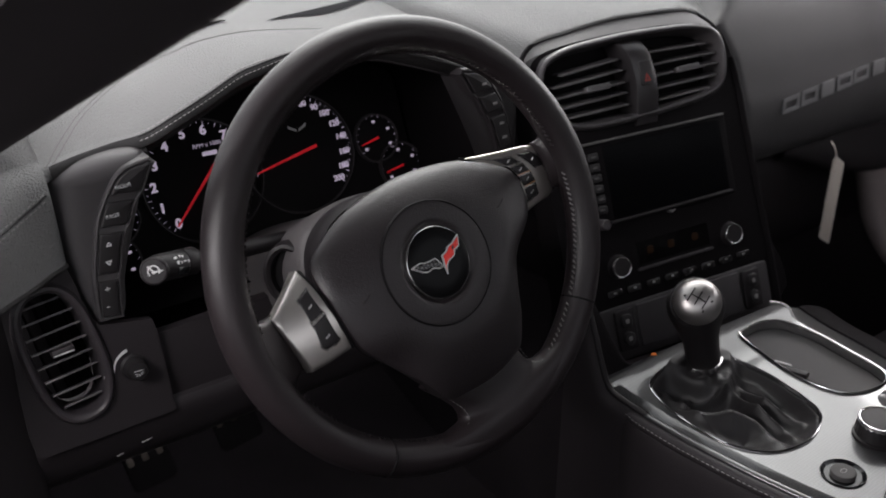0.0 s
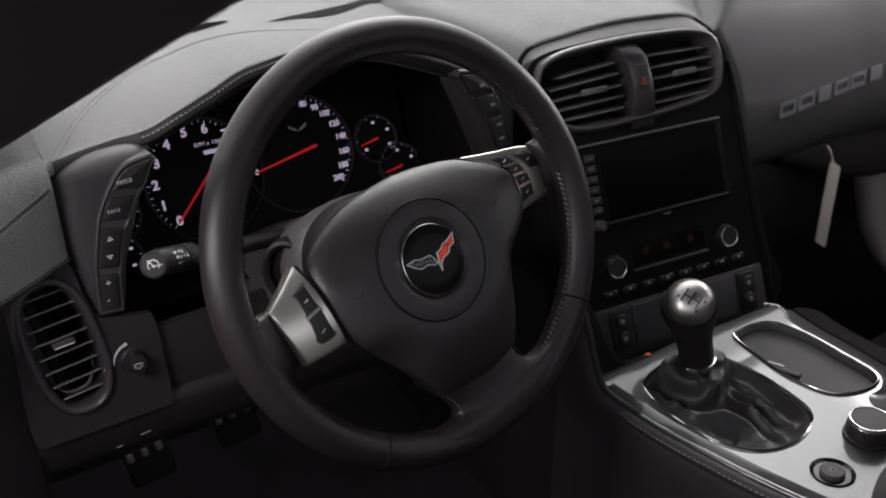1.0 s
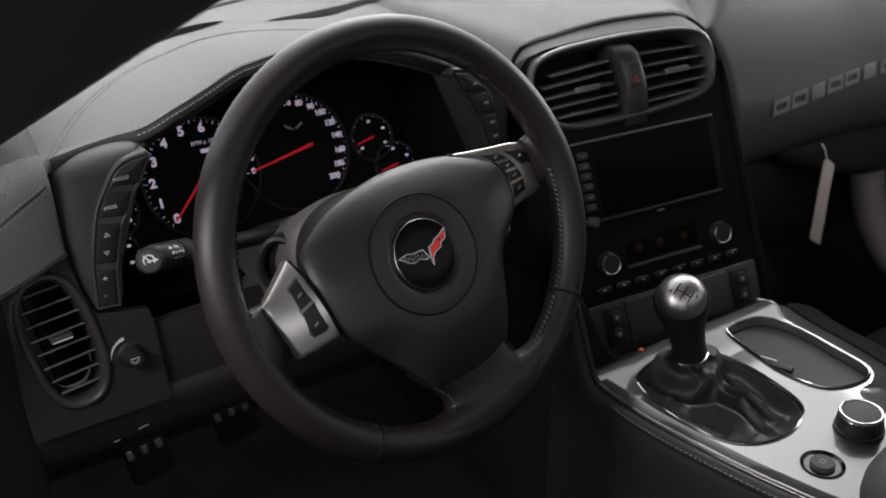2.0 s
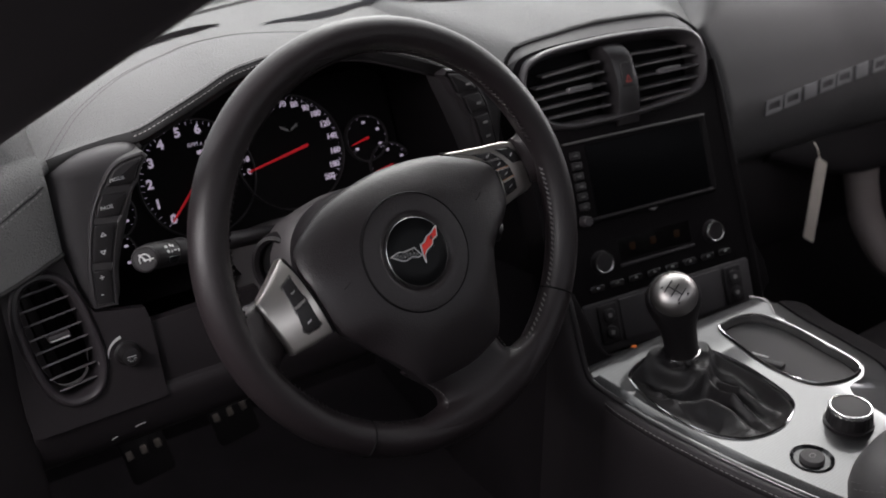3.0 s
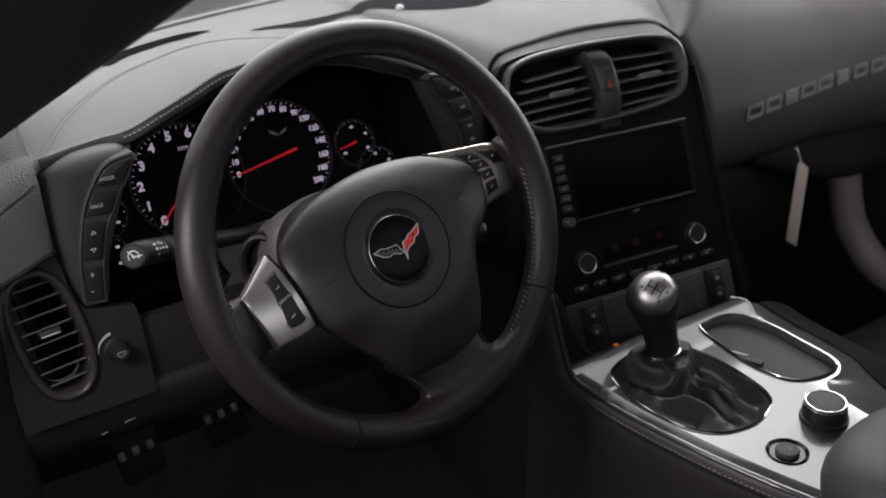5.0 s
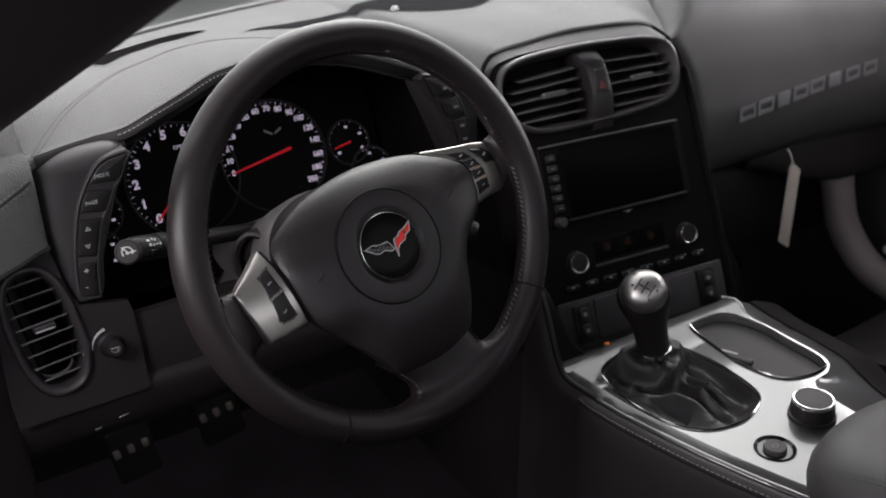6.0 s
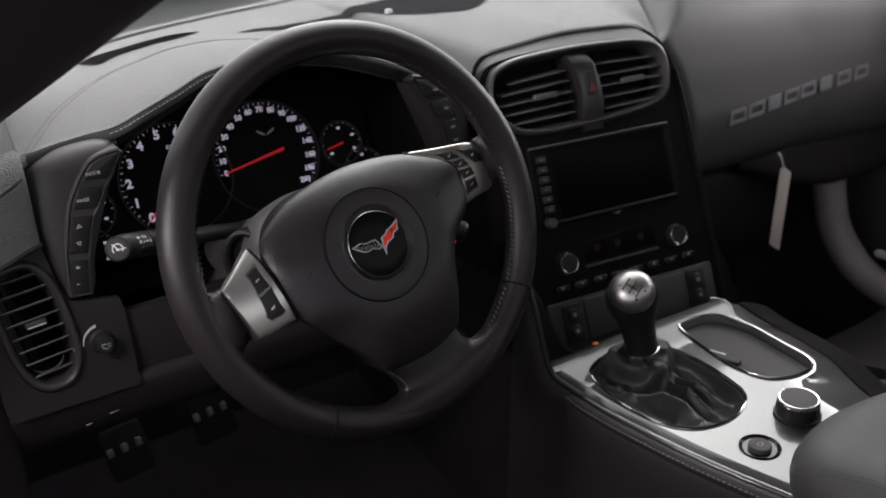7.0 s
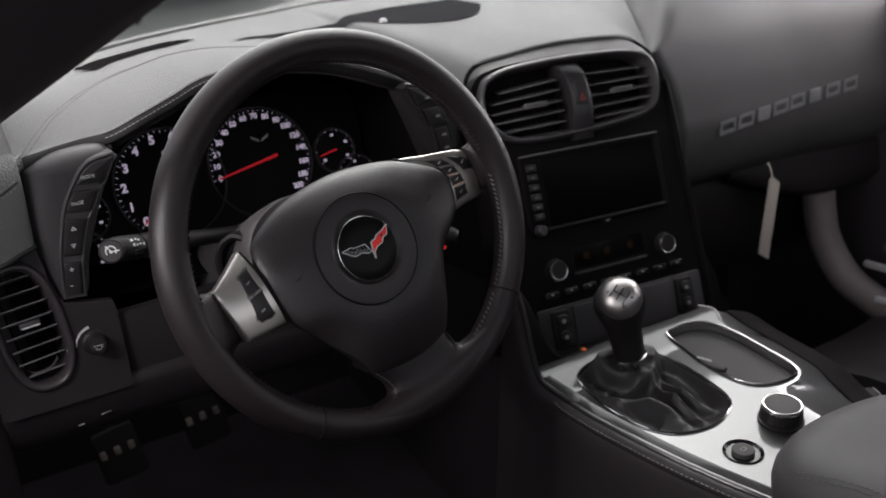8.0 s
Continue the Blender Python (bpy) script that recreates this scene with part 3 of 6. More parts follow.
part("glovebox", surface([[(x, 0.24, 0.655), (x, 0.225, 0.63), (x, 0.235, 0.52), (x, 0.27, 0.47), (x, 0.45, 0.44)] for x in np.linspace(0.10, 0.76, 10)]), DARK, dashboard, "dark glovebox lid")


LOWER_PAD = [(0.40, 0.640, 0.212), (0.44, 0.628, 0.196), (0.49, 0.611, 0.176), (0.575, 0.5985, 0.154), (0.638, 0.601, 0.146), (0.745, 0.615, 0.138)]
rows = []
for x in np.linspace(0.40, 0.745, 22):
    z, y = lerp_curve(LOWER_PAD, x)
    rows.append([(x, y + 0.028, 0.684), (x, y + 0.010, 0.672), (x, y + 0.002, (0.672 + 2 * z) / 3 + 0.010), (x, y, z + 0.012), (x, y + 0.004, z + 0.004), (x, y + 0.011, z), (x, y + 0.026, z + 0.001)])
part("lower_pad", surface(rows), LOWER, dashboard, "smooth dark lower pad under the passenger pad")


def badge():
    """Eight raised blocks on the passenger's pad, in the place of a name."""
    t = thing("dash_badge", "grey raised badge of eight blocks on the passenger pad", "badge", (0.284, 0.138, 0.76))
    x0, x1, z0, z1 = 0.278, 0.590, 0.757, 0.786
    for k in range(8):
        f = k / 8
        x, z = x0 + (x1 - x0) * f, z0 + (z1 - z0) * f
        dy = 0.10 * max(0, x - 0.45)
        y = 0.1388 - dy + 0.3 * max(0, z - 0.765) * 0.4
        w, h = 0.0335, 0.0190
        M = frame_of((x + 0.02, y - 0.0005, z), (1, -0.03, 0.085), (0.22, 0.16, 1))
        outline = [(-w / 2 - 0.003, -h / 2), (w / 2 - 0.003, -h / 2), (w / 2 + 0.003, h / 2), (-w / 2 + 0.003, h / 2)]
        part("block", ring_frame(outline, [(0, 0), (0, 0.0016), (0.0050, 0.0016), (0.0050, 0)], M) if k % 3 != 2 else slab([(p * 0.8, q) for p, q in outline], 0, 0.002, M, 0.0004), BADGE, t)


badge()

tag = thing("paper_tag", "cream paper tag hanging on a loop below the passenger pad", "tag", (0.37, 0.12, 0.66))
TAG = frame_of((0.355, 0.10, 0.62), (0.844, -0.537, 0.0), (0, 0, 1))
part("card", slab([(-0.0130, -0.058), (0.0003, -0.067), (0.0010, -0.066), (0.0108, 0.049), (0.0102, 0.051), (-0.001, 0.0605), (-0.0030, 0.0585)], -0.0004, 0.0004, TAG, 0.0001), PAPER, tag)
part("card_back", slab([(-0.0142, -0.0565), (-0.0122, -0.0590), (-0.0032, 0.058), (-0.0046, 0.055)], -0.0014, -0.0006, TAG, 0.0001), PAPER, tag, "folded edge of the tag")
part("string", tube([TAG @ V(-0.0005, 0.057, 0.0006), TAG @ V(-0.0022, 0.066, 0.0), TAG @ V(-0.0040, 0.074, -0.002), TAG @ V(-0.0045, 0.078, -0.012)], 0.0009, 6), PAPER, tag)


# ---- instruments ----
CL = frame_of((-0.334, 0.306, 0.819), (1, 0, 0), (0, 0.26, 0.966))
cluster = thing("instrument_cluster", "dark instrument cluster with pale numerals and red needles", "instruments", (-0.37, 0.31, 0.75))
part("face_panel", slab(rrect(0.388, 0.165, 0.03, 6, cx=-0.060, cy=-0.03), -0.012, -0.002, CL, 0.002), FACE, cluster)


def gauge(cx, cy, r, labels, size, needle, ticks, r_num):
    """labels: (text, angle); ticks: (first, last, count)."""
    ring = part("dial", slab(oval(2 * r, 2 * r, 48, cx, cy), -0.004, 0.0, CL, 0.0008), FACE, cluster)
    part("dial_ring", ring_frame(oval(2 * r + 0.004, 2 * r + 0.004, 48, cx, cy), [(0, -0.002), (0.0006, 0.0035), (0.002, 0.0035), (0.0026, -0.002)], CL), PANEL, ring)
    a0, a1, count = ticks
    bm = bmesh.new()
    for k in range(count + 1):
        a = radians(a0 + (a1 - a0) * k / count)
        big = k % 2 == 0
        w, l = (0.00030, min(0.0034, r * 0.070)) if big else (0.00020, r * 0.032)
        d, s = V(math.cos(a), math.sin(a), 0), V(-math.sin(a), math.cos(a), 0)
        c = V(cx, cy, 0.0004)
        quad = [c + d * (r * 0.97 - l) - s * w, c + d * (r * 0.97 - l) + s * w, c + d * r * 0.97 + s * w, c + d * r * 0.97 - s * w]
        loft([quad, [p + V(0, 0, 0.0003) for p in quad]], CL, bm=bm)
    part("tick_scale", bm, DIAL_LIT, ring)
    for text, ang in labels:
        a = radians(ang)
        M = CL @ Matrix.Translation((cx + r_num * math.cos(a), cy + r_num * math.sin(a), 0.0006))
        if text:
            lettering("numeral", text, size, M, DIAL_LIT, ring, bold=size * 0.045)
        else:
            part("scale_bar", slab(rrect(0.0042, 0.0030, 0.0008, 2), 0, 0.0004, M, 0.0001), DIAL_LIT, ring)
    a = radians(needle)
    d, s = V(math.cos(a), math.sin(a), 0), V(-math.sin(a), math.cos(a), 0)
    c = V(cx, cy, 0.004)
    w, tail, tip = max(0.0011, r * 0.026), (min(0.021, r * 0.4) if r > 0.03 else 0.001), r * 0.88
    quad = [c - d * tail - s * w, c - d * tail + s * w, c + d * tip + s * w * 0.5, c + d * tip - s * w * 0.5]
    part("needle", loft([quad, [p + V(0, 0, 0.0012) for p in quad]], CL), NEEDLE, ring, "thin red needle")
    return ring


tach = gauge(-0.114, -0.0323, 0.0625, [(str(k), 225.5 - 24.7 * k) for k in range(8)], 0.0134, 225.5, (225.5, 52.6, 28), 0.0516)
lettering("caption", "RPM x 1000", 0.0062, CL @ Matrix.Translation((-0.102, 0.003, 0.0005)), DIAL_LIT, tach)
part("caption_bar", slab(rrect(0.016, 0.0045, 0.001, 2, cx=-0.101, cy=-0.006), 0.0002, 0.0006, CL, 0.0001), DIAL_LIT, tach)
speed_marks = [(str(10 * k), 192 - 15.0 * k) for k in range(10)] + [(str(v), a) for v, a in zip(range(100, 201, 20), (43, 26, 9, -9, -26, -42))]
speedo = gauge(-0.0045, -0.0266, 0.064, speed_marks, 0.0086, 192, (192, -42, 40), 0.0540)
for sx in (-1, 1):
    part("emblem_mark", slab([(0.001 * sx, -0.0035), (0.010 * sx, 0.001), (0.011 * sx, 0.0045), (0.002 * sx, -0.0005)], 0.0002, 0.0008, CL, 0.0001), PALE, speedo)
for gx, gy, ang in ((0.0925, -0.029, 193), (0.1165, -0.066, 190), (-0.213, -0.050, 120), (-0.221, -0.092, 150)):
    gauge(gx, gy, 0.0262, [("", 215), ("", 90), ("", 25), ("", -30)], 0.006, ang, (215, -35, 14), 0.0185)


# ---- driver's button pods on both ends of the hood ----
def pod(x_sign):
    """Six keys down a curved strip on a smooth housing."""
    c = -0.372
    right = x_sign > 0
    base = (c + x_sign * 0.205, 0.14, 0.80)
    t = thing("button_pod", "dark plastic pod with six soft keys beside the instruments" if not right else "key pod beyond the instruments, darker colours put in for shade", "button pod", base, group="instrument button pods")

    def w(x, z, d=0.0):
        y = 0.142 + 0.02 * max(0, (-0.57 - x)) - d
        return V(x, y, z) if not right else V(2 * c - x - 0.017, y + 0.014, z + 0.018)

    outline = smooth([(-0.6165, 0.8600), (-0.600, 0.866), (-0.580, 0.8705), (-0.556, 0.8725), (-0.542, 0.8705), (-0.536, 0.863), (-0.538, 0.852), (-0.552, 0.82), (-0.572, 0.77), (-0.5765, 0.745), (-0.582, 0.733), (-0.597, 0.732), (-0.606, 0.736), (-0.6145, 0.772), (-0.6205, 0.80), (-0.6215, 0.83), (-0.6205, 0.852)], 5)
    spine = [(0.75, -0.594), (0.80, -0.590), (0.835, -0.582), (0.852, -0.574)]

    def shrink(k):
        out = []
        for x, z in outline:
            zc = min(max(z, 0.752), 0.850)
            out.append((x + (lerp_curve(spine, zc)[0] - x) * k, z + (zc - z) * k))
        return out

    rings = [[w(x, z, dep) for x, z in shrink(k)] for dep, k in ((-0.026 if right else -0.05, 0.0), (-0.022, 0.0), (-0.016, 0.02), (-0.010, 0.07), (-0.005, 0.15), (-0.001, 0.26), (0.0018, 0.40), (0.0035, 0.58), (0.004, 0.8))]
    # Right housing and key surround get darker plastics in place of shade.
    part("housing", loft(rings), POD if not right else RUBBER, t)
    # key strip
    lf = smooth([(-0.5419, 0.8621), (-0.5531, 0.8604), (-0.5608, 0.8582), (-0.568, 0.8533), (-0.5743, 0.8452), (-0.5803, 0.836), (-0.5877, 0.8219), (-0.5948, 0.7971), (-0.599, 0.7767), (-0.6016, 0.7474), (-0.6012, 0.7415)], 6, closed=False)
    rt = smooth([(-0.5405, 0.8605), (-0.5446, 0.8553), (-0.5521, 0.841), (-0.5596, 0.8319), (-0.5667, 0.8175), (-0.5737, 0.8064), (-0.5808, 0.7831), (-0.5855, 0.7624), (-0.5877, 0.7405)], 6, closed=False)
    zs = [0.866, 0.8412, 0.8368, 0.8172, 0.8125, 0.7788, 0.7738, 0.7415]
    ring = [Vector((*p, 0)) for p in lf] + [Vector((*p, 0)) for p in rt[::-1]]
    surround = [(p.x, p.y) for p in ring]
    rings = [[w(x, z, dep) for x, z in inset(surround, ins)] for dep, ins in ((-0.012, -0.0042), (0.003, -0.0038), (0.0062, -0.003), (0.0072, -0.0014), (0.0058, 0.0))]
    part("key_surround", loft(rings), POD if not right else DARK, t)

    def span(edge, z0, z1):
        """The edge's points between two heights, ends included."""
        pts = sorted(edge, key=lambda p: -p[1])
        at = lambda z: (float(np.interp(-z, [-p[1] for p in pts], [p[0] for p in pts])), z)
        z0 = min(z0, pts[0][1])
        z1 = max(z1, pts[-1][1])
        return [at(z0 + (z1 - z0) * m / 8) for m in range(9)]

    marks = [("MODE",), ("PAGE",), ("up", "down"), ("+", "-")]
    for k in range(4):
        z0, z1 = zs[2 * k], zs[2 * k + 1]
        o = span(lf, z0, z1) + span(rt, z0 - 0.002, z1 - 0.002)[::-1]
        o = inset(o, 0.0007)
        key = part("key", loft([[w(x, z, dep) for x, z in inset(o, ins)] for dep, ins in ((0.002, 0), (0.0078, 0), (0.0086, 0.0006), (0.0088, 0.0012))]), RUBBER, t)
        for m, mark in enumerate(marks[k]):
            mx, mz = (((-0.5653, 0.8471),), ((-0.578, 0.8251),), ((-0.5855, 0.803), (-0.5883, 0.7876)), ((-0.5938, 0.7656), (-0.5964, 0.7515)))[k][m]
            M = frame_of(w(mx, mz, 0.0091), (1, 0.0, 0.04), (0, 0.0, 1))
            if right:
                # Right legends are greyer than the left ones, for the same shade.
                part("legend", slab(rrect(0.006, 0.0028, 0.0005, 2), 0, 0.0002, M, 0.0001), THREAD, key)
            elif k < 2:
                lettering("legend", mark, 0.0044, M, INK, key)
            elif k == 2:
                s = 1 if m == 0 else -1
                part("legend", ring_frame([(-0.0026, -0.0016 * s), (0.0026, -0.0016 * s), (0, 0.0022 * s)][::s], [(0, 0), (0, 0.0002), (0.0007, 0.0002), (0.0007, 0)], M), INK, key)
            else:
                lettering("legend", mark, 0.0085, M, INK, key)


pod(-1)
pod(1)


# ---- side air vent ----
def side_vent():
    t = thing("side_air_vent", "black oval air vent with horizontal slats in the end panel", "air vent", (-0.637, 0.14, 0.66))
    o = vent_outline
    part("frame", ring_frame(inset(o, -0.0035), [(-0.0035, -0.0008), (-0.0028, 0.0010), (-0.0018, 0.0032), (-0.0005, 0.0052), (0.0018, 0.0056), (0.0036, 0.0044), (0.0052, 0.0005), (0.0062, -0.008), (0.0068, -0.03), (0.004, -0.03)], VENT_L), PLASTIC, t)
    part("back", slab(inset(o, 0.002), -0.045, -0.040, VENT_L, 0.001), FACE, t)
    # Vanes deep in the vent are coloured with the same shade black.
    for x in (-0.014, -0.004, 0.006, 0.016):
        part("vane", box(-0.0006, 0.0006, -0.044, 0.044, -0.036, -0.020, VENT_L @ pose(x, 0, 0, 0, 0, 8), 0.0004), RECESS_SHADE, t)
    for k in range(8):
        z = 0.0445 - 0.0128 * k
        half = 0.0222 * (1 - abs(z / 0.058) ** 3) ** 0.5
        M = VENT_L @ pose(-math.tan(radians(8)) * z, z, -0.008, -17, 0, 6)
        part("slat", box(-half, half, -0.0008, 0.0008, -0.009, 0.007, M, 0.0006), SLAT, t)
    tab = part("tab", box(-0.009, 0.009, -0.003, 0.0035, -0.006, 0.006, VENT_L @ pose(0.0, 0.0035, -0.002, 0, 0, 4), 0.0015), PLASTIC, t)
    part("tab_line", box(-0.008, 0.008, -0.0006, 0.0006, 0, 0.0006, VENT_L @ pose(0.0, 0.0025, 0.0042, 0, 0, 4), 0.0002), INK, tab, "thin white line")


side_vent()

dimmer = thing("dimmer_knob", "round black dimmer knob with a white arc on the end panel", "knob", (-0.586, 0.138, 0.69))
DM = frame_of((-0.586, 0.1365, 0.690), (1, 0.0, 0.0), (0, 0.1, 1))
part("knob", lathe([(0.0115, -0.004), (0.0115, 0.0), (0.0095, 0.001), (0.0085, 0.012), (0.0075, 0.014), (0.004, 0.0146)], DM, 28), RUBBER, dimmer)
arc = []
for k in range(13):
    a = radians(178 - 78 * k / 12)
    arc.append([(r * math.cos(a), r * math.sin(a), 0.0008) for r in (0.0165 - 0.0012 * k / 12, 0.0172 + 0.0010 * k / 12)])
part("arc_mark", surface([[DM @ Vector(p) for p in row] for row in arc], thick=0.0003), INK, dimmer, "white brightness arc")
bm = bmesh.new()
for k in range(5):
    a = radians(200 + 35 * k)
    tube([DM @ V(0.0022 * math.cos(a), 0.0022 * math.sin(a), 0.0149), DM @ V(0.0042 * math.cos(a), 0.0042 * math.sin(a), 0.0149)], 0.0003, 4, bm=bm)
tube([DM @ V(-0.0042, 0.001, 0.0149), DM @ V(0.0042, 0.001, 0.0149)], 0.0003, 4, bm=bm)
part("lamp_symbol", bm, INK, dimmer)
part("panel_symbol", tube([DM @ V(-0.0225 + 0.003 * math.cos(a), -0.001 + 0.0035 * math.sin(a), 0.0014) for a in np.linspace(0.5, 5.4, 12)], 0.0006, 4), INK, dimmer)


# ---- steering column and stalks ----
SHROUD = material("shroud_plastic", (0.095, 0.0865, 0.0890), 0.5, grain=0.25, scale=1000)
column = thing("steering_column", "dark plastic steering column shroud behind the wheel", "steering column", (-0.37, 0.15, 0.70))
CM = frame_of(V(-0.37, 0.0, 0.78), (0.99946, 0.033, 0), (-0.0088, 0.2654, 0.9641))
rings = []
for dep, w, h, up in ((-0.28, 0.150, 0.096, -0.012), (-0.20, 0.158, 0.102, -0.009), (-0.15, 0.162, 0.108, -0.006), (-0.115, 0.160, 0.114, -0.001), (-0.095, 0.154, 0.116, 0.002), (-0.085, 0.148, 0.114, 0.002), (-0.080, 0.138, 0.106, 0.0)):
    rings.append([(x, y + up - 0.012, dep) for x, y in oval(w, h, 48, power=2.5)])
part("shroud", loft(rings, CM), SHROUD, column)
cowl = [[(x * f, (y - 0.012) * f + up, dep) for x, y in oval(0.150, 0.118, 48, power=2.3)] for f, up, dep in ((0.97, 0.002, -0.086), (1.0, 0.003, -0.070), (0.985, 0.003, -0.060), (0.95, 0.002, -0.056), (0.90, 0.001, -0.060), (0.88, 0.0, -0.082))]
part("cowl", loft(cowl, CM, cap0=False, cap1=False), LOWER, column, "dark rolled cowl round the hub")
part("shroud_recess", slab(oval(0.120, 0.094, 32, cy=-0.012, power=2.6), -0.0805, -0.0765, CM, 0.001), DARK, column)
SOCKET = frame_of((-0.452, 0.100, 0.748), (0.75, -0.66, 0.0), (0.1, 0.1, 1.0))
part("stalk_socket", ring_frame(oval(0.044, 0.056, 28), [(0, -0.012), (0.001, 0.003), (0.004, 0.004), (0.007, 0.001), (0.008, -0.012)], SOCKET), DARK, column, "dark stalk opening")
part("socket_cover", slab(oval(0.034, 0.046, 28), -0.012, -0.006, SOCKET, 0.001), FACE, column)


def stalk(name, label, p0, p1, lit):
    t = thing(name, label, "stalk", p1, group="column stalks")
    d = p1 - p0
    thin = Matrix.Scale(0.84, 4)
    L = d.length / 0.84
    z = d.normalized()
    x = z.cross(V(0, 0, 1)).normalized()
    y = x.cross(z)
    M = Matrix((x, y, z)).transposed().to_4x4()
    M.translation = p0
    M = M @ thin
    part("arm", lathe([(0.010, L * 0.42), (0.0085, L)], M, 24), DARK, t)
    body = part("grip", lathe([(0.004, -0.0012), (0.0100, -0.001), (0.0122, 0.0012), (0.0132, 0.005), (0.0135, 0.030), (0.0128, 0.033)], M, 32), RUBBER, t)
    part("collar", lathe([(0.0128, 0.034), (0.0135, 0.0355), (0.0135, 0.047), (0.0115, 0.050)], M, 32), DARK, t)
    if lit:
        toward = V(-0.42, -0.86, 0.26).normalized()
        S = frame_of(p0 + V(-0.001, -0.004, 0.0), V(0.9, -0.42, 0.0) - toward * toward.dot(V(0.9, -0.42, 0.0)), toward.cross(V(0.9, -0.42, 0.0))) @ thin
        part("end_knob", lathe([(0.0128, -0.016), (0.0134, -0.006), (0.0134, 0.0005), (0.0122, 0.0028), (0.0108, 0.0034), (0.0104, 0.0028), (0.004, 0.0030), (0.001, 0.0030)], S, 36), DARK, body, "round end knob")
        bm = tube([S @ V(0.0052 * math.cos(a), 0.0052 * math.sin(a), 0.0032) for a in np.linspace(-0.5, 3.9, 16)], 0.0006, 5)
        tube([S @ V(0, 0, 0.0034), S @ V(-0.0052, 0.0052, 0.0034)], 0.0006, 5, bm=bm)
        tube([S @ V(0.0015, -0.0005, 0.0034), S @ V(0.0085, 0.0005, 0.0034)], 0.0006, 5, bm=bm)
        tube([S @ V(-0.0012, 0, 0.0034), S @ V(0.0012, -0.0014, 0.0034)], 0.0012, 5, bm=bm)
        part("dial_symbol", bm, INK, body, "white gauge symbol")
        n = V(-0.2, -0.92, 0.34)
        n = (n - z * n.dot(z)).normalized()
        L0 = frame_of(p0, z, n.cross(z)) @ thin
        for px, py, w, h in ((0.017, 0.0062, 0.0034, 0.0024), (0.0225, 0.0070, 0.0012, 0.0030), (0.0255, 0.0062, 0.0012, 0.0030), (0.018, 0.0012, 0.0026, 0.0030), (0.022, 0.0006, 0.0012, 0.0024), (0.0262, 0.0014, 0.0030, 0.0012), (0.0305, 0.0010, 0.0014, 0.0026)):
            up = math.sqrt(0.01365 ** 2 - py * py)
            part("legend", slab(rrect(w, h, 0.0004, 2), -0.0004, 0.0003, L0 @ pose(px, py, up, -math.degrees(math.asin(py / 0.01365)), 0, 0), 0.0001), INK, body)
        part("rocker", box(-0.0065, 0.0065, -0.0042, 0.0030, -0.004, 0.0022, L0 @ pose(0.0235, -0.0062, 0.0122, 24, 0, 0), 0.0014), GLOSS, body, "small glossy rocker switch")


stalk("control_stalk", "black control stalk with white symbols beside the steering column", V(-0.566, 0.086, 0.7905), V(-0.425, 0.150, 0.760), True)

stalk("wiper_stalk", "black wiper stalk with a grey band beyond the column", V(-0.205, 0.090, 0.7175), V(-0.30, 0.150, 0.752), False)
part("warning_dot", lathe([(0.0022, 0), (0.0020, 0.0012), (0.001, 0.0016)], frame_of((-0.2202, 0.0916, 0.7095), (1, -0.3, 0), (0, 0.2, 1)), 14), glow("red_dot", (0.5, 0.02, 0.02), 0.25), bpy.data.objects["wiper_stalk"], "small red lit mark")


# ---- steering wheel ----
WHEEL = frame_of(V(-0.37, 0.0, 0.78), (0.99946, 0.033, 0), (-0.0088, 0.2654, 0.9641)) @ pose(0, 0, 0, 0, 0, 15)
HUB = frame_of(V(-0.37, 0.0, 0.78), (0.99946, 0.033, 0), (-0.0088, 0.2654, 0.9641)) @ pose(0, 0, 0.004, -9, 0, 0) @ pose(0, 0, 0, 0, 0, 15)
R_RIM, R_TUBE = 0.1715, 0.0147


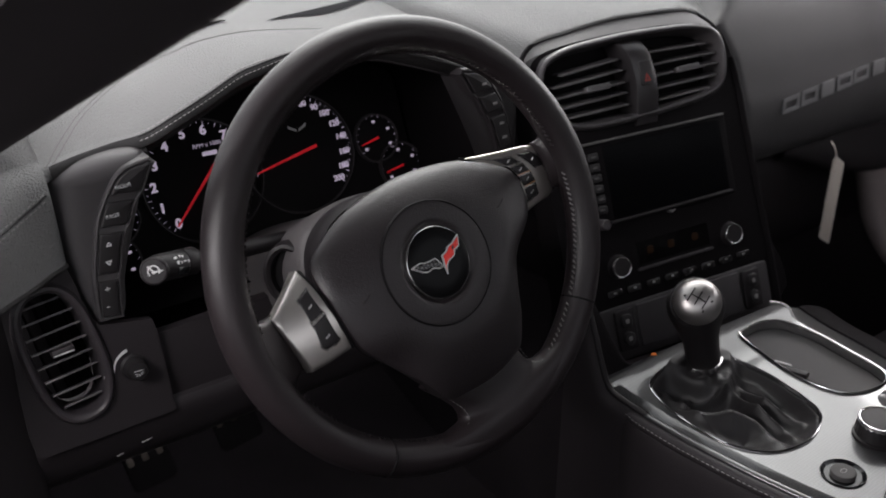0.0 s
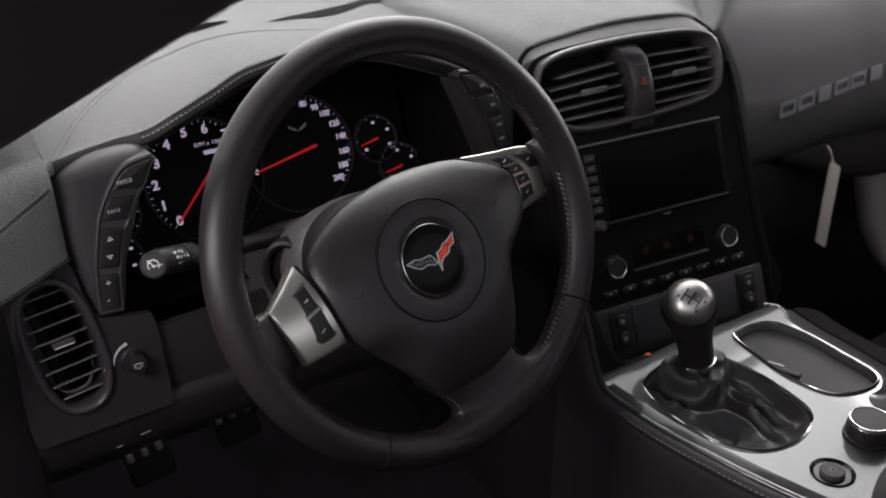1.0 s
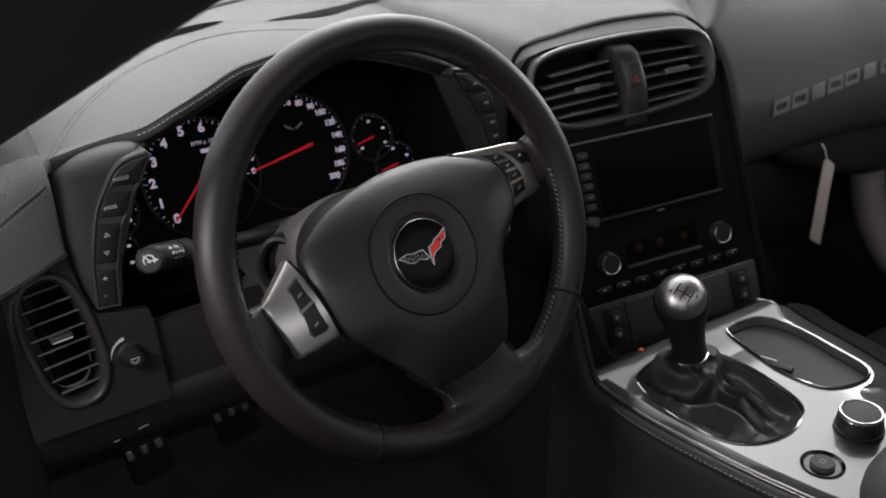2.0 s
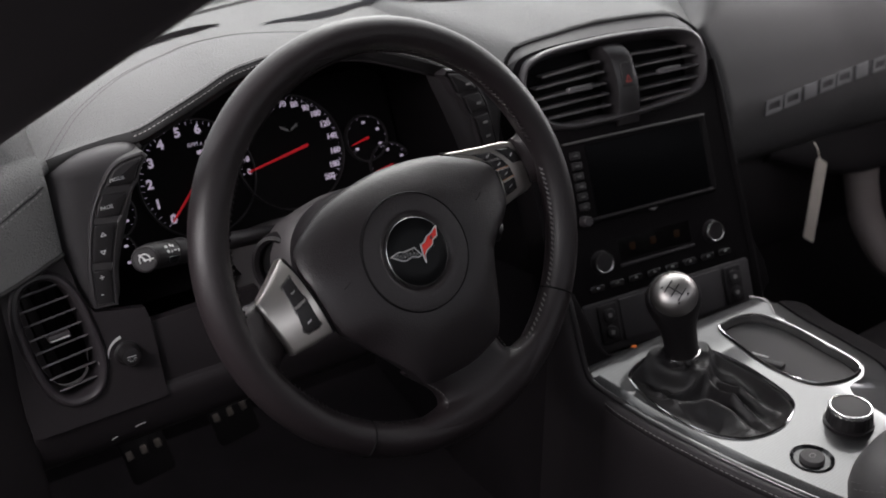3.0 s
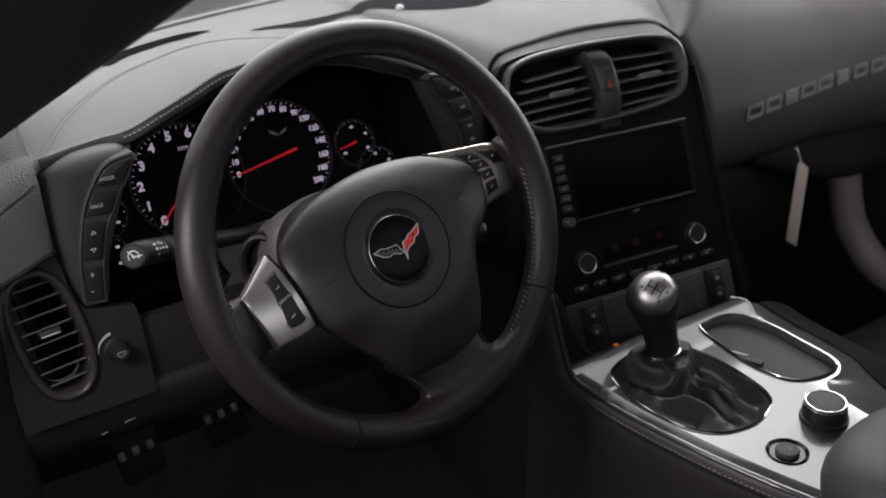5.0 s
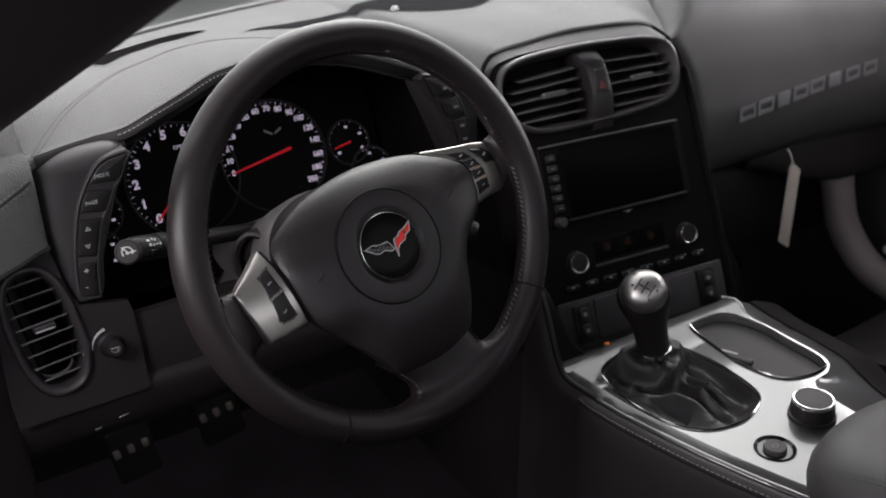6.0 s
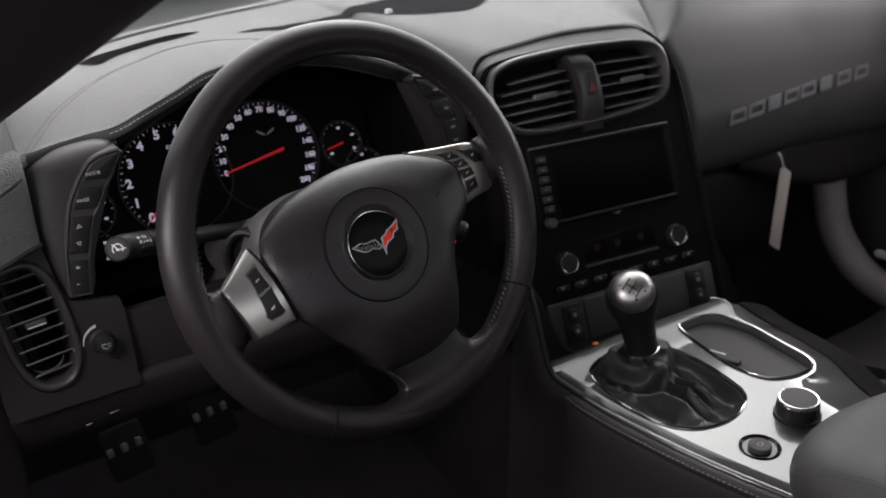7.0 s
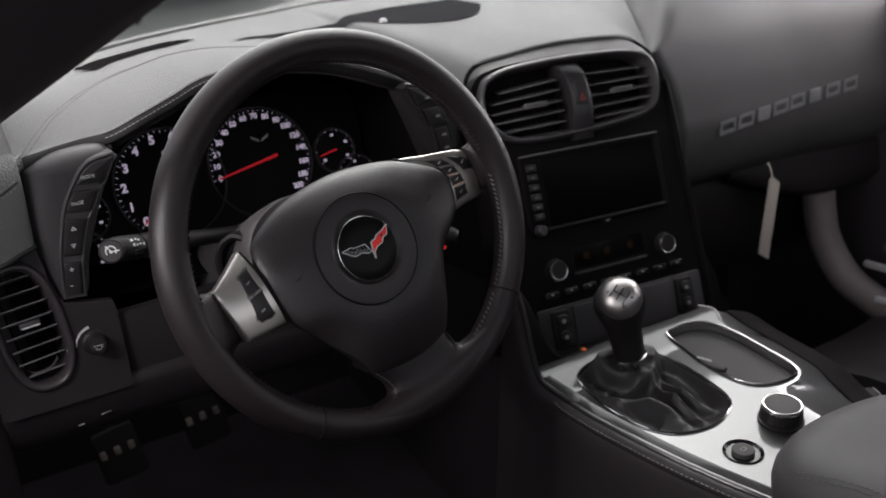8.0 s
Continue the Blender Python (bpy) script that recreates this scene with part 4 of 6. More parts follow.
def steering_wheel():
    t = thing("steering_wheel", "black leather three-spoke steering wheel with satin silver spokes", "steering wheel", V(-0.37, 0.06, 0.76))
    rings = []
    n = 96
    for i in range(n):
        a = 2 * math.pi * i / n
        c, s = math.cos(a), math.sin(a)
        ring = []
        for j in range(20):
            b = 2 * math.pi * j / 20
            rr = R_TUBE * (1.0 + 0.03 * math.cos(2 * b))
            ring.append(((R_RIM + rr * math.cos(b)) * c, (R_RIM + rr * math.cos(b)) * s, 0.0165 * math.sin(b)))
        rings.append(ring)
    rim = part("rim", loft(rings, WHEEL, loop=True), WHEEL_LEATHER, t, "smooth black leather rim")
    # leather joints across the rim
    for ang in (-47, 227, 62, 118):
        a = radians(ang)
        path = [WHEEL @ V((R_RIM + (R_TUBE + 0.0001) * math.cos(b)) * math.cos(a), (R_RIM + (R_TUBE + 0.0001) * math.cos(b)) * math.sin(a), 0.0166 * math.sin(b)) for b in np.linspace(0, 2 * math.pi, 28, endpoint=False)]
        if ang in (-47, 227):
            part("joint", tube(path, 0.0009, 6, closed=True), FACE, rim, "narrow dark leather joint")
    # lacing on the inside
    for a0, a1 in ((-46, -4), (5, 175), (186, 226), (230, 246), (-70, -48)):
        bm = bmesh.new()
        m = int(abs(a1 - a0) / 1.7)
        for k in range(m):
            a = radians(a0 + (a1 - a0) * k / m)
            r = R_RIM - R_TUBE - 0.0002
            d, s = V(math.cos(a), math.sin(a), 0), V(-math.sin(a), math.cos(a), 0)
            tube([WHEEL @ (d * r + s * 0.0012 + V(0, 0, 0.0035)), WHEEL @ (d * (r - 0.0005) + V(0, 0, 0.005)), WHEEL @ (d * (r + 0.0004) - s * 0.0012 + V(0, 0, 0.0065))], 0.0009, 4, bm=bm)
        part("lacing", bm, RIM_LACE if a0 in (-46, -70) else WHEEL_LEATHER, rim)
    # airbag cover
    outline = smooth([(-0.0972, 0.0250), (-0.0925, 0.0385), (-0.0788, 0.0482), (-0.0481, 0.0592), (-0.0085, 0.0625), (0.0288, 0.059), (0.0755, 0.045), (0.1060, 0.0224), (0.1140, 0.005), (0.1125, -0.0119), (0.1051, -0.0269), (0.0912, -0.038), (0.0750, -0.0527), (0.0580, -0.0775), (0.0470, -0.0950), (0.0385, -0.1110), (0.0335, -0.1185), (0.0270, -0.1212), (0.0077, -0.1245), (-0.0105, -0.1240), (-0.0342, -0.1195), (-0.0500, -0.1150), (-0.0555, -0.1110), (-0.0600, -0.0990), (-0.0735, -0.0740), (-0.0864, -0.0520), (-0.0965, -0.0330), (-0.0978, 0.0074)][::-1], 3)
    rings = []
    cx, cy = 0.0, -0.02
    for f, z in ((0.74, -0.045), (0.88, -0.030), (0.965, -0.021), (0.990, -0.0165), (0.996, -0.0140), (0.985, -0.0115), (0.955, -0.0075), (0.90, -0.0030), (0.82, 0.0020), (0.70, 0.0075), (0.58, 0.0112), (0.42, 0.0100), (0.2, 0.0070)):
        ring = []
        for x, y in outline:
            w = 0.9 * min(1, max(0, (0.97 - f) / 0.35))
            a = math.atan2((y - cy) / 0.088, (x - cx) / 0.108)
            px = cx + ((x - cx) * (1 - w) + 0.104 * math.cos(a) * w) * f
            py = cy + ((y - cy) * (1 - w) + (0.088 * math.sin(a) - 0.004) * w) * f
            low = min(max((-0.045 - y) / 0.05, 0), 1)
            side = min(max((abs(x) - 0.062) / 0.035, 0), 1) * min(max((0.044 - y) / 0.040, 0), 1)
            low = max(low, 0.8 * side * side * (3 - 2 * side))
            flat = z if z < -0.0165 or f < 0.6 else z + low * (0.0112 - z) * 0.62
            ring.append((px, py, flat - 2.6 * max(0.0, -py - 0.055) ** 2))
        rings.append(ring)
    cover = part("airbag_cover", loft(rings, HUB), PAD, t, "grained black airbag cover")
    # round moulding and the emblem
    HC = HUB @ pose(-0.0070, -0.0125, 0.0124)
    part("round_boss", lathe([(0.0500, -0.012), (0.0500, -0.0008), (0.0495, -0.0001), (0.046, 0.0004), (0.040, 0.0008), (0.0360, 0.0008), (0.0338, 0.0002), (0.0318, -0.0014), (0.0302, -0.0030), (0.0300, -0.010)], HC, 64), PAD, cover)
    part("boss_groove", ring_frame(oval(0.1026, 0.1026, 64), [(0, -0.004), (0.0, -0.0006), (0.0007, 0.0004), (0.0015, 0.0000), (0.0016, -0.004)], HC), FACE, cover)
    disc = part("emblem_disc", lathe([(0.0288, -0.006), (0.0288, 0.0002), (0.0280, 0.0006), (0.018, 0.0010), (0.004, 0.0012)], HC, 56), EMBLEM, cover, "gloss black round emblem")
    part("emblem_ring", ring_frame(oval(0.0590, 0.0590, 56), [(0, -0.004), (0.0002, 0.0006), (0.0006, 0.0009), (0.0012, -0.001)], HC), RING_METAL, disc)
    # two crossed plain flags
    ft = 0.0022
    flag_r = [(0.0012, -0.0113), (0.0019, -0.0053), (0.0048, 0.0030), (0.0096, 0.0036), (0.0136, 0.0062), (0.0185, 0.0066), (0.0264, 0.0095), (0.0226, 0.0020), (0.0170, 0.0010), (0.0146, -0.0023), (0.0074, -0.0035), (0.0035, -0.0060)]
    flag_l = [(-0.0249, 0.0083), (-0.0165, 0.0083), (-0.0125, 0.0060), (-0.0022, 0.0044), (0.0007, -0.0041), (-0.0028, -0.0044), (-0.0083, -0.0008), (-0.0140, -0.0012), (-0.0181, 0.0010)]
    E = HC
    for outline, mat, nm in ((flag_r, RED, "red_flag"), (flag_l, GLOSS, "dark_flag")):
        part(nm, slab(outline, 0.0014, ft + 0.0004, E, 0.0002), mat, disc)
        part("outline", ring_frame(inset(outline, -0.0004), [(0, 0.001), (0, ft + 0.0007), (0.0008, ft + 0.0007), (0.0008, 0.001)], E), PALE, disc)
    for gx, gy in ((-0.0200, 0.0066), (-0.0172, 0.0046), (-0.0142, 0.0060), (-0.0140, 0.0022), (-0.0110, 0.0038), (-0.0080, 0.0024), (-0.0078, 0.0048), (-0.0048, 0.0008), (-0.0046, 0.0034), (-0.0020, -0.0008)):
        part("check", slab([(gx - 0.0011, gy), (gx, gy - 0.0011), (gx + 0.0011, gy), (gx, gy + 0.0011)], ft + 0.0003, ft + 0.0006, E, 0.0001), LACE, disc)
    part("flag_mark", slab([(0.0150, 0.0025), (0.0166, 0.0018), (0.0186, 0.0045), (0.0170, 0.0052)], ft + 0.0003, ft + 0.0006, E, 0.0001), DARK, disc)
    # horn marks
    for sx in (-1, 1):
        P = HUB @ pose(sx * 0.076, -0.005 + 0.0 * sx, 0.0095, 0, -6 * -sx, 0)
        part("horn_mark", tube([P @ V(-0.004, 0, 0), P @ V(0.001, 0.001, 0), P @ V(0.004, 0.003, 0)], 0.0006, 5), DARK, cover)
    # silver side spokes, bowed from their upper to their lower edge
    def spoke_z(x, y):
        return -0.0058 - 6.0 * (y - (-0.004 if x < 0 else 0.006)) ** 2 - (9.0 * max(0.0, x - 0.128) ** 2 if x > 0 else 6.0 * max(0.0, -x - 0.128) ** 2)

    plates = {-1: [(-0.1014, 0.0419), (-0.121, 0.0315), (-0.1412, 0.0214), (-0.1405, 0.0068), (-0.1382, -0.0110), (-0.1358, -0.0285), (-0.118, -0.0305), (-0.0985, -0.0314), (-0.0990, -0.010), (-0.0995, 0.0072), (-0.0995, 0.0250)],
              1: [(0.0800, 0.0440), (0.1000, 0.0370), (0.1199, 0.0304), (0.1534, 0.0196), (0.1640, 0.0052), (0.1660, -0.0129), (0.1548, -0.0283), (0.1300, -0.0282), (0.1085, -0.0272), (0.1160, -0.0121), (0.1177, 0.0049), (0.1104, 0.0223), (0.0960, 0.0340)]}
    gaps = {-1: [(-0.1000, 0.0400), (-0.0985, 0.0072), (-0.0975, -0.0314)], 1: [(0.0790, 0.0445), (0.0960, 0.0330), (0.1100, 0.0222), (0.1165, 0.0049), (0.1150, -0.0121), (0.1070, -0.0272)]}
    for sx in (-1, 1):
        o = plates[sx]
        mx, my = sum(p[0] for p in o) / len(o), sum(p[1] for p in o) / len(o)
        o = [tuple(p) for p in smooth(o, 3)] if sx > 0 else [(a[0] + (b[0] - a[0]) * q / 3, a[1] + (b[1] - a[1]) * q / 3) for a, b in zip(o, o[1:] + o[:1]) for q in range(3)]
        rings = []
        for f, dz in ((1.0, -0.014), (1.0, -0.0022), (0.985, -0.0007), (0.95, 0.0), (0.86, 0.0), (0.74, 0.0), (0.6, 0.0), (0.45, 0.0), (0.3, 0.0), (0.12, 0.0)):
            rings.append([(mx + (x - mx) * f, my + (y - my) * f, spoke_z(mx + (x - mx) * f, my + (y - my) * f) + dz) for x, y in o])
        sp = part("silver_spoke", loft(rings, HUB), SILVER, t, "satin silver spoke insert")
        part("spoke_gap", tube([HUB @ V(x, y, spoke_z(x, y) - 0.0012) for x, y in smooth(gaps[sx], 5, closed=False)], 0.0013, 6), FACE, sp, "dark shadow gap")
        # spoke root in leather meets the rim
        root = []
        for f in np.linspace(0, 1, 10):
            x = (0.1365 if sx < 0 else 0.1530) + (0.0335 if sx < 0 else 0.0175) * f
            hgt = (0.0255 if sx < 0 else 0.0235) + 0.040 * f ** 2.6
            root.append([(sx * x, (-0.0045 + y * hgt), z * (0.010 + 0.006 * f) - 0.0165 * (1 - f) ** 1.3) for y, z in oval(2, 2, 28, power=2.4)])
        part("spoke_root", loft(root, WHEEL), WHEEL_LEATHER, t)
    # keys: two on one spoke, five on the other
    def key(outline, amber=False):
        o = inset(outline, 0.0006)
        kx, ky = sum(p[0] for p in o) / len(o), sum(p[1] for p in o) / len(o)
        at = lambda x, y, h: (x, y, spoke_z(x, y) + h)
        k = part("key", loft([[at(x, y, h) for x, y in inset(o, d)] for d, h in ((0, -0.004), (0, 0.0004), (0.0005, 0.0009), (0.0013, 0.0011))], HUB), RUBBER, t, "small black rubber key")
        rim_rings = [[at(x, y, h) for x, y in inset(inset(outline, -0.0003), d)] for d, h in ((0, -0.003), (0, 0.0003), (0.0005, 0.0003), (0.0005, -0.003))]
        part("key_edge", loft(rim_rings, HUB, loop=True), DARK, k)
        if amber:
            part("lit_edge", tube([HUB @ V(*at(*outline[3], 0.0007)), HUB @ V(*at(*outline[2], 0.0007))], 0.0004, 5), AMBER, k, "thin amber edge")
        bm = bmesh.new()
        for q in (-1, 0, 1):
            a, b = (kx + 0.0014 * q - 0.0005, ky + 0.0004 * q - 0.0008), (kx + 0.0014 * q, ky + 0.0004 * q + (0.0008 if q else 0.0002))
            tube([HUB @ V(*at(*a, 0.0012)), HUB @ V(*at(*b, 0.0012))], 0.00035, 5, bm=bm)
        part("legend", bm, INK, k)

    key([(-0.1047, 0.027), (-0.117, 0.0229), (-0.1189, 0.0028), (-0.1051, 0.0050)])
    key([(-0.1188, 0.0018), (-0.1045, 0.0040), (-0.1044, -0.0195), (-0.1088, -0.0213), (-0.1188, -0.0204), (-0.1216, -0.0165)])
    key([(0.1290, 0.0210), (0.1448, 0.0163), (0.1521, 0.0096), (0.1555, -0.0030), (0.1399, 0.0014), (0.1344, 0.0117)])
    for k, o in enumerate(([(0.106, 0.0279), (0.1225, 0.0223), (0.1280, 0.0130), (0.1133, 0.0165)], [(0.1147, 0.0149), (0.1292, 0.0115), (0.1325, 0.0020), (0.1182, 0.0046)],
                           [(0.1182, 0.0036), (0.1329, 0.0008), (0.1333, -0.0083), (0.1188, -0.0070)], [(0.1188, -0.0086), (0.1332, -0.0100), (0.1317, -0.0203), (0.1163, -0.0213)])):
        key(o, amber=k in (1, 2))
    # lower leather spoke
    neck = [(-0.104, -0.0560, 0.0350, 0.0010), (-0.114, -0.0510, 0.0362, 0.0050), (-0.122, -0.0462, 0.0372, 0.0068), (-0.130, -0.0422, 0.0382, 0.0080), (-0.138, -0.0402, 0.0396, 0.0092), (-0.144, -0.0402, 0.0420, 0.0104),
            (-0.149, -0.0425, 0.0465, 0.0118), (-0.153, -0.0500, 0.0535, 0.0132), (-0.157, -0.0640, 0.0670, 0.0146), (-0.162, -0.0820, 0.0840, 0.0158), (-0.168, -0.0900, 0.0900, 0.0163), (-0.1715, -0.0900, 0.0900, 0.0163)]
    neck = [(-a, *rest) for a, *rest in neck]
    rows = []
    for d in np.linspace(0.104, 0.1715, 30):
        x0, x1, front = lerp_curve(neck, d)
        bend = min(max((d - 0.128) / 0.028, 0), 1)
        row = []
        for x, z in oval(2, 2, 44, power=3.4):
            px = (x0 + x1) / 2 + x * (x1 - x0) / 2
            arch = d - math.sqrt(d * d - px * px)
            row.append((px, -d + arch * bend - 0.006 * (1 - bend) * (1 - abs(x) ** 2), front - 0.013 + z * 0.013 - (0.0022 * abs(x) ** 3 if d < 0.15 else 0)))
        rows.append(row)
    lower = part("lower_spoke", loft(rows, WHEEL), WHEEL_LEATHER, t, "black leather lower spoke")
    for k, sx in ((1, -1), (2, 1)):
        path = []
        for d in np.linspace(0.112, 0.153, 14):
            v = lerp_curve(neck, d)
            bend = min(max((d - 0.128) / 0.028, 0), 1)
            x = v[k - 1] + sx * -0.0012
            path.append(WHEEL @ V(x, -d + (d - math.sqrt(d * d - x * x)) * bend, v[2] - 0.0035))
        part("lacing", stitches(path, 0.0030, 0.0012, 0.00055), LACE, lower)


steering_wheel()


# ---- centre stack ----
ST = frame_of(V(0.0175, 0.074, 0.646), (0.1632, -0.0232, 0.003), (0.0222, 0.2802, 0.9597))
STACK = ST
stack = thing("centre_stack", "dark centre stack of the dashboard", "centre console", (0.0175, 0.08, 0.55))
stack_outline = smooth([(-0.148, -0.100), (-0.150, -0.03), (-0.150, 0.06), (-0.152, 0.15), (-0.152, 0.212), (-0.142, 0.240), (-0.115, 0.250), (-0.07, 0.254), (-0.01, 0.256), (0.055, 0.254), (0.090, 0.249), (0.115, 0.238), (0.126, 0.210), (0.131, 0.17), (0.132, 0.10), (0.137, 0.0), (0.137, -0.100)][::-1], 4)
vent_c = smooth([(-0.144, 0.205), (-0.143, 0.218), (-0.137, 0.232), (-0.126, 0.241), (-0.100, 0.2485), (-0.058, 0.252), (-0.018, 0.2535), (0.023, 0.253), (0.065, 0.251), (0.094, 0.245), (0.107, 0.235), (0.1125, 0.217), (0.110, 0.193), (0.101, 0.176), (0.080, 0.166), (0.03, 0.160), (-0.03, 0.157), (-0.085, 0.157), (-0.117, 0.165), (-0.137, 0.185)][::-1], 4)
BEZEL = material("bezel_plastic", (0.0090, 0.0078, 0.0086), 0.6, grain=0.15, scale=1000, spec=0.04)
part("bezel", sheet_with_holes(stack_outline, [inset(vent_c, 0.004)], -0.05, -0.006, ST), BEZEL, stack, "dark plastic bezel")
trim = smooth([(0.1270, 0.205), (0.1310, 0.165), (0.1330, 0.100), (0.1360, 0.040), (0.1385, -0.020), (0.1400, -0.075), (0.1400, -0.105)], 6, closed=False)
part("side_trim", surface([[ST @ V(x - 0.0060, y, -0.0055), ST @ V(x - 0.0045, y, -0.0030), ST @ V(x - 0.0015, y, -0.0018), ST @ V(x + 0.0020, y, -0.0040), ST @ V(x + 0.0040, y, -0.0100), ST @ V(x + 0.0045, y, -0.0500)] for x, y in trim]), BEZEL, stack, "narrow dark side trim")
groove = smooth([(-0.149, 0.20), (-0.147, 0.222), (-0.142, 0.240), (-0.135, 0.252), (-0.118, 0.262), (-0.078, 0.268), (-0.037, 0.273), (0.005, 0.275), (0.047, 0.274), (0.09, 0.271), (0.114, 0.258), (0.130, 0.245)], 5, closed=False)
crown_low = smooth([(-0.1475, 0.19), (-0.1455, 0.204), (-0.143, 0.218), (-0.137, 0.233), (-0.125, 0.2425), (-0.09, 0.250), (-0.048, 0.253), (-0.005, 0.254), (0.035, 0.2525), (0.075, 0.250), (0.100, 0.241), (0.112, 0.227)], 5, closed=False)
part("top_groove", tube([ST @ V(x, y, -0.031) for x, y in groove], 0.0030, 8), FACE, stack, "dark gap under the pad")
part("crown", surface([[ST @ V(a[0] + (b[0] - a[0]) * f, a[1] + (b[1] - a[1]) * f - 0.002 * (1 - f), -0.030 + 0.026 * f ** 0.9) for f in (0, 0.15, 0.35, 0.55, 0.75, 0.9, 1.0)] for a, b in zip(groove, crown_low)]), SMOOTH_LEATHER, stack, "soft crown over the vents")


STRIP = material("vent_strip_plastic", (0.022, 0.0195, 0.021), 0.3, grain=0.1, scale=1000)


def centre_vents():
    t = thing("centre_air_vents", "twin black air vents with a middle strip in the stack", "air vent", ST @ V(-0.015, 0.16, 0))
    part("frame", ring_frame(vent_c, [(-0.0012, -0.010), (-0.0010, -0.003), (-0.0002, 0.0005), (0.0012, 0.0028), (0.0030, 0.0036), (0.0048, 0.0028), (0.0075, -0.004), (0.0085, -0.03), (0.004, -0.03)], ST), RIM, t, "glossy dark vent surround")
    part("back", slab(inset(vent_c, 0.005), -0.045, -0.04, ST, 0.001), FACE, t)
    left = ((-0.112, -0.034, 0.222, 0.228), (-0.124, -0.031, 0.210, 0.2155), (-0.128, -0.030, 0.198, 0.202), (-0.127, -0.029, 0.1865, 0.190), (-0.121, -0.030, 0.175, 0.177), (-0.110, -0.031, 0.164, 0.164))
    right = ((0.008, 0.090, 0.2295, 0.228), (0.010, 0.103, 0.215, 0.2155), (0.012, 0.107, 0.202, 0.203), (0.013, 0.106, 0.188, 0.190), (0.012, 0.098, 0.1745, 0.177))
    for x0, x1, v0, v1 in left + right:
        M = ST @ pose((x0 + x1) / 2, (v0 + v1) / 2, -0.011, 14, 0, math.degrees(math.atan2(v1 - v0, x1 - x0)))
        part("slat", box(-(x1 - x0) / 2, (x1 - x0) / 2, -0.0010, 0.0010, -0.009, 0.008, M, 0.0007), SLAT, t)
    for cx, v in ((-0.071, 0.200), (0.0545, 0.2025)):
        tab = part("tab", loft([[(x, y, z) for x, y in rrect(w, h, 0.0015, 3)] for w, h, z in ((0.022, 0.004, -0.008), (0.031, 0.006, -0.002), (0.032, 0.007, 0.003), (0.030, 0.005, 0.005))], ST @ pose(cx, v, -0.001, 0, 0, 1)), SLAT, t)
        part("tab_ridge", box(-0.011, 0.011, 0.0005, 0.0024, 0.003, 0.0062, ST @ pose(cx + 0.002, v, 0.0, 0, 0, 1), 0.0006), SLAT, tab)
    rows = []
    for v, d, x0, x1 in ((0.2455, -0.012, -0.032, -0.0035), (0.244, -0.003, -0.032, -0.0035), (0.241, 0.001, -0.0315, -0.0025), (0.233, 0.0052, -0.0295, 0.0005), (0.229, 0.0068, -0.0283, 0.0017), (0.224, 0.0074, -0.027, 0.0027), (0.214, 0.0078, -0.0255, 0.0037), (0.2, 0.0078, -0.024, 0.0055), (0.182, 0.0062, -0.0245, 0.006), (0.164, 0.003, -0.026, 0.005), (0.15, -0.001, -0.027, 0.0035)):
        rows.append([ST @ V(x, v, z) for x, z in ((x0, -0.03), (x0, d - 0.0035), (x0 + 0.0012, d - 0.0008), (x0 + 0.004, d), ((x0 + x1) / 2, d + 0.0008), (x1 - 0.004, d), (x1 - 0.0012, d - 0.0008), (x1, d - 0.0035), (x1, -0.03))])
    strip = part("middle_strip", surface(rows), STRIP, t)
    hz = part("hazard_key", slab(rrect(0.0165, 0.028, 0.003, 3, cx=-0.0095, cy=0.2055), 0.005, 0.0100, ST, 0.001), RUBBER, strip)
    part("triangle_mark", ring_frame([(-0.0145, 0.1965), (-0.0055, 0.1965), (-0.010, 0.206)], [(0, 0.0095), (0, 0.0102), (0.0016, 0.0102), (0.0016, 0.0095)], ST), RED_DIM, hz, "red triangle")


centre_vents()


def head_unit():
    t = thing("head_unit", "black head unit with a dark screen and side keys", "head unit", ST @ V(0, 0.05, 0))
    part("body", slab(rrect(0.205, 0.096, 0.004, 3, cx=-0.005, cy=0.095), -0.03, -0.001, ST, 0.002), BEZEL, t)
    part("top_trim", box(-0.106, 0.095, 0.1405, 0.1432, -0.003, 0.002, ST, 0.001), LACE, t, "thin grey trim bar")
    part("screen", slab(rrect(0.166, 0.082, 0.003, 3, cx=0.005, cy=0.0955), -0.002, 0.0, ST, 0.0006), SCREEN, t, "switched-off glossy black screen")
    for k in range(6):
        key = part("side_key", slab(rrect(0.013, 0.0085, 0.0015, 3, cx=-0.0935, cy=0.127 - 0.0118 * k), -0.002, 0.0025, ST, 0.001), RUBBER, t)
        part("legend", slab(rrect(0.0055, 0.0022, 0.0004, 2, cx=-0.0935, cy=0.127 - 0.0118 * k), 0.0022, 0.0027, ST, 0.0001), LACE, key)
    part("small_knob", lathe([(0.0065, 0), (0.0062, 0.010), (0.005, 0.0115)], ST @ pose(-0.097, 0.052, -0.001), 20), PLASTIC, t)
    part("emblem_mark", slab([(0.0, 0.044), (0.006, 0.0475), (-0.006, 0.0475)], -0.006, 0.0004, ST, 0.0002), THREAD, t)
    part("lower_lip", box(-0.085, 0.09, 0.0500, 0.0530, -0.003, 0.003, ST, 0.001), DARK, t)


head_unit()


GLOSS_KEY = material("glossy_key_plastic", (0.014, 0.0125, 0.0135), 0.22, spec=0.5)


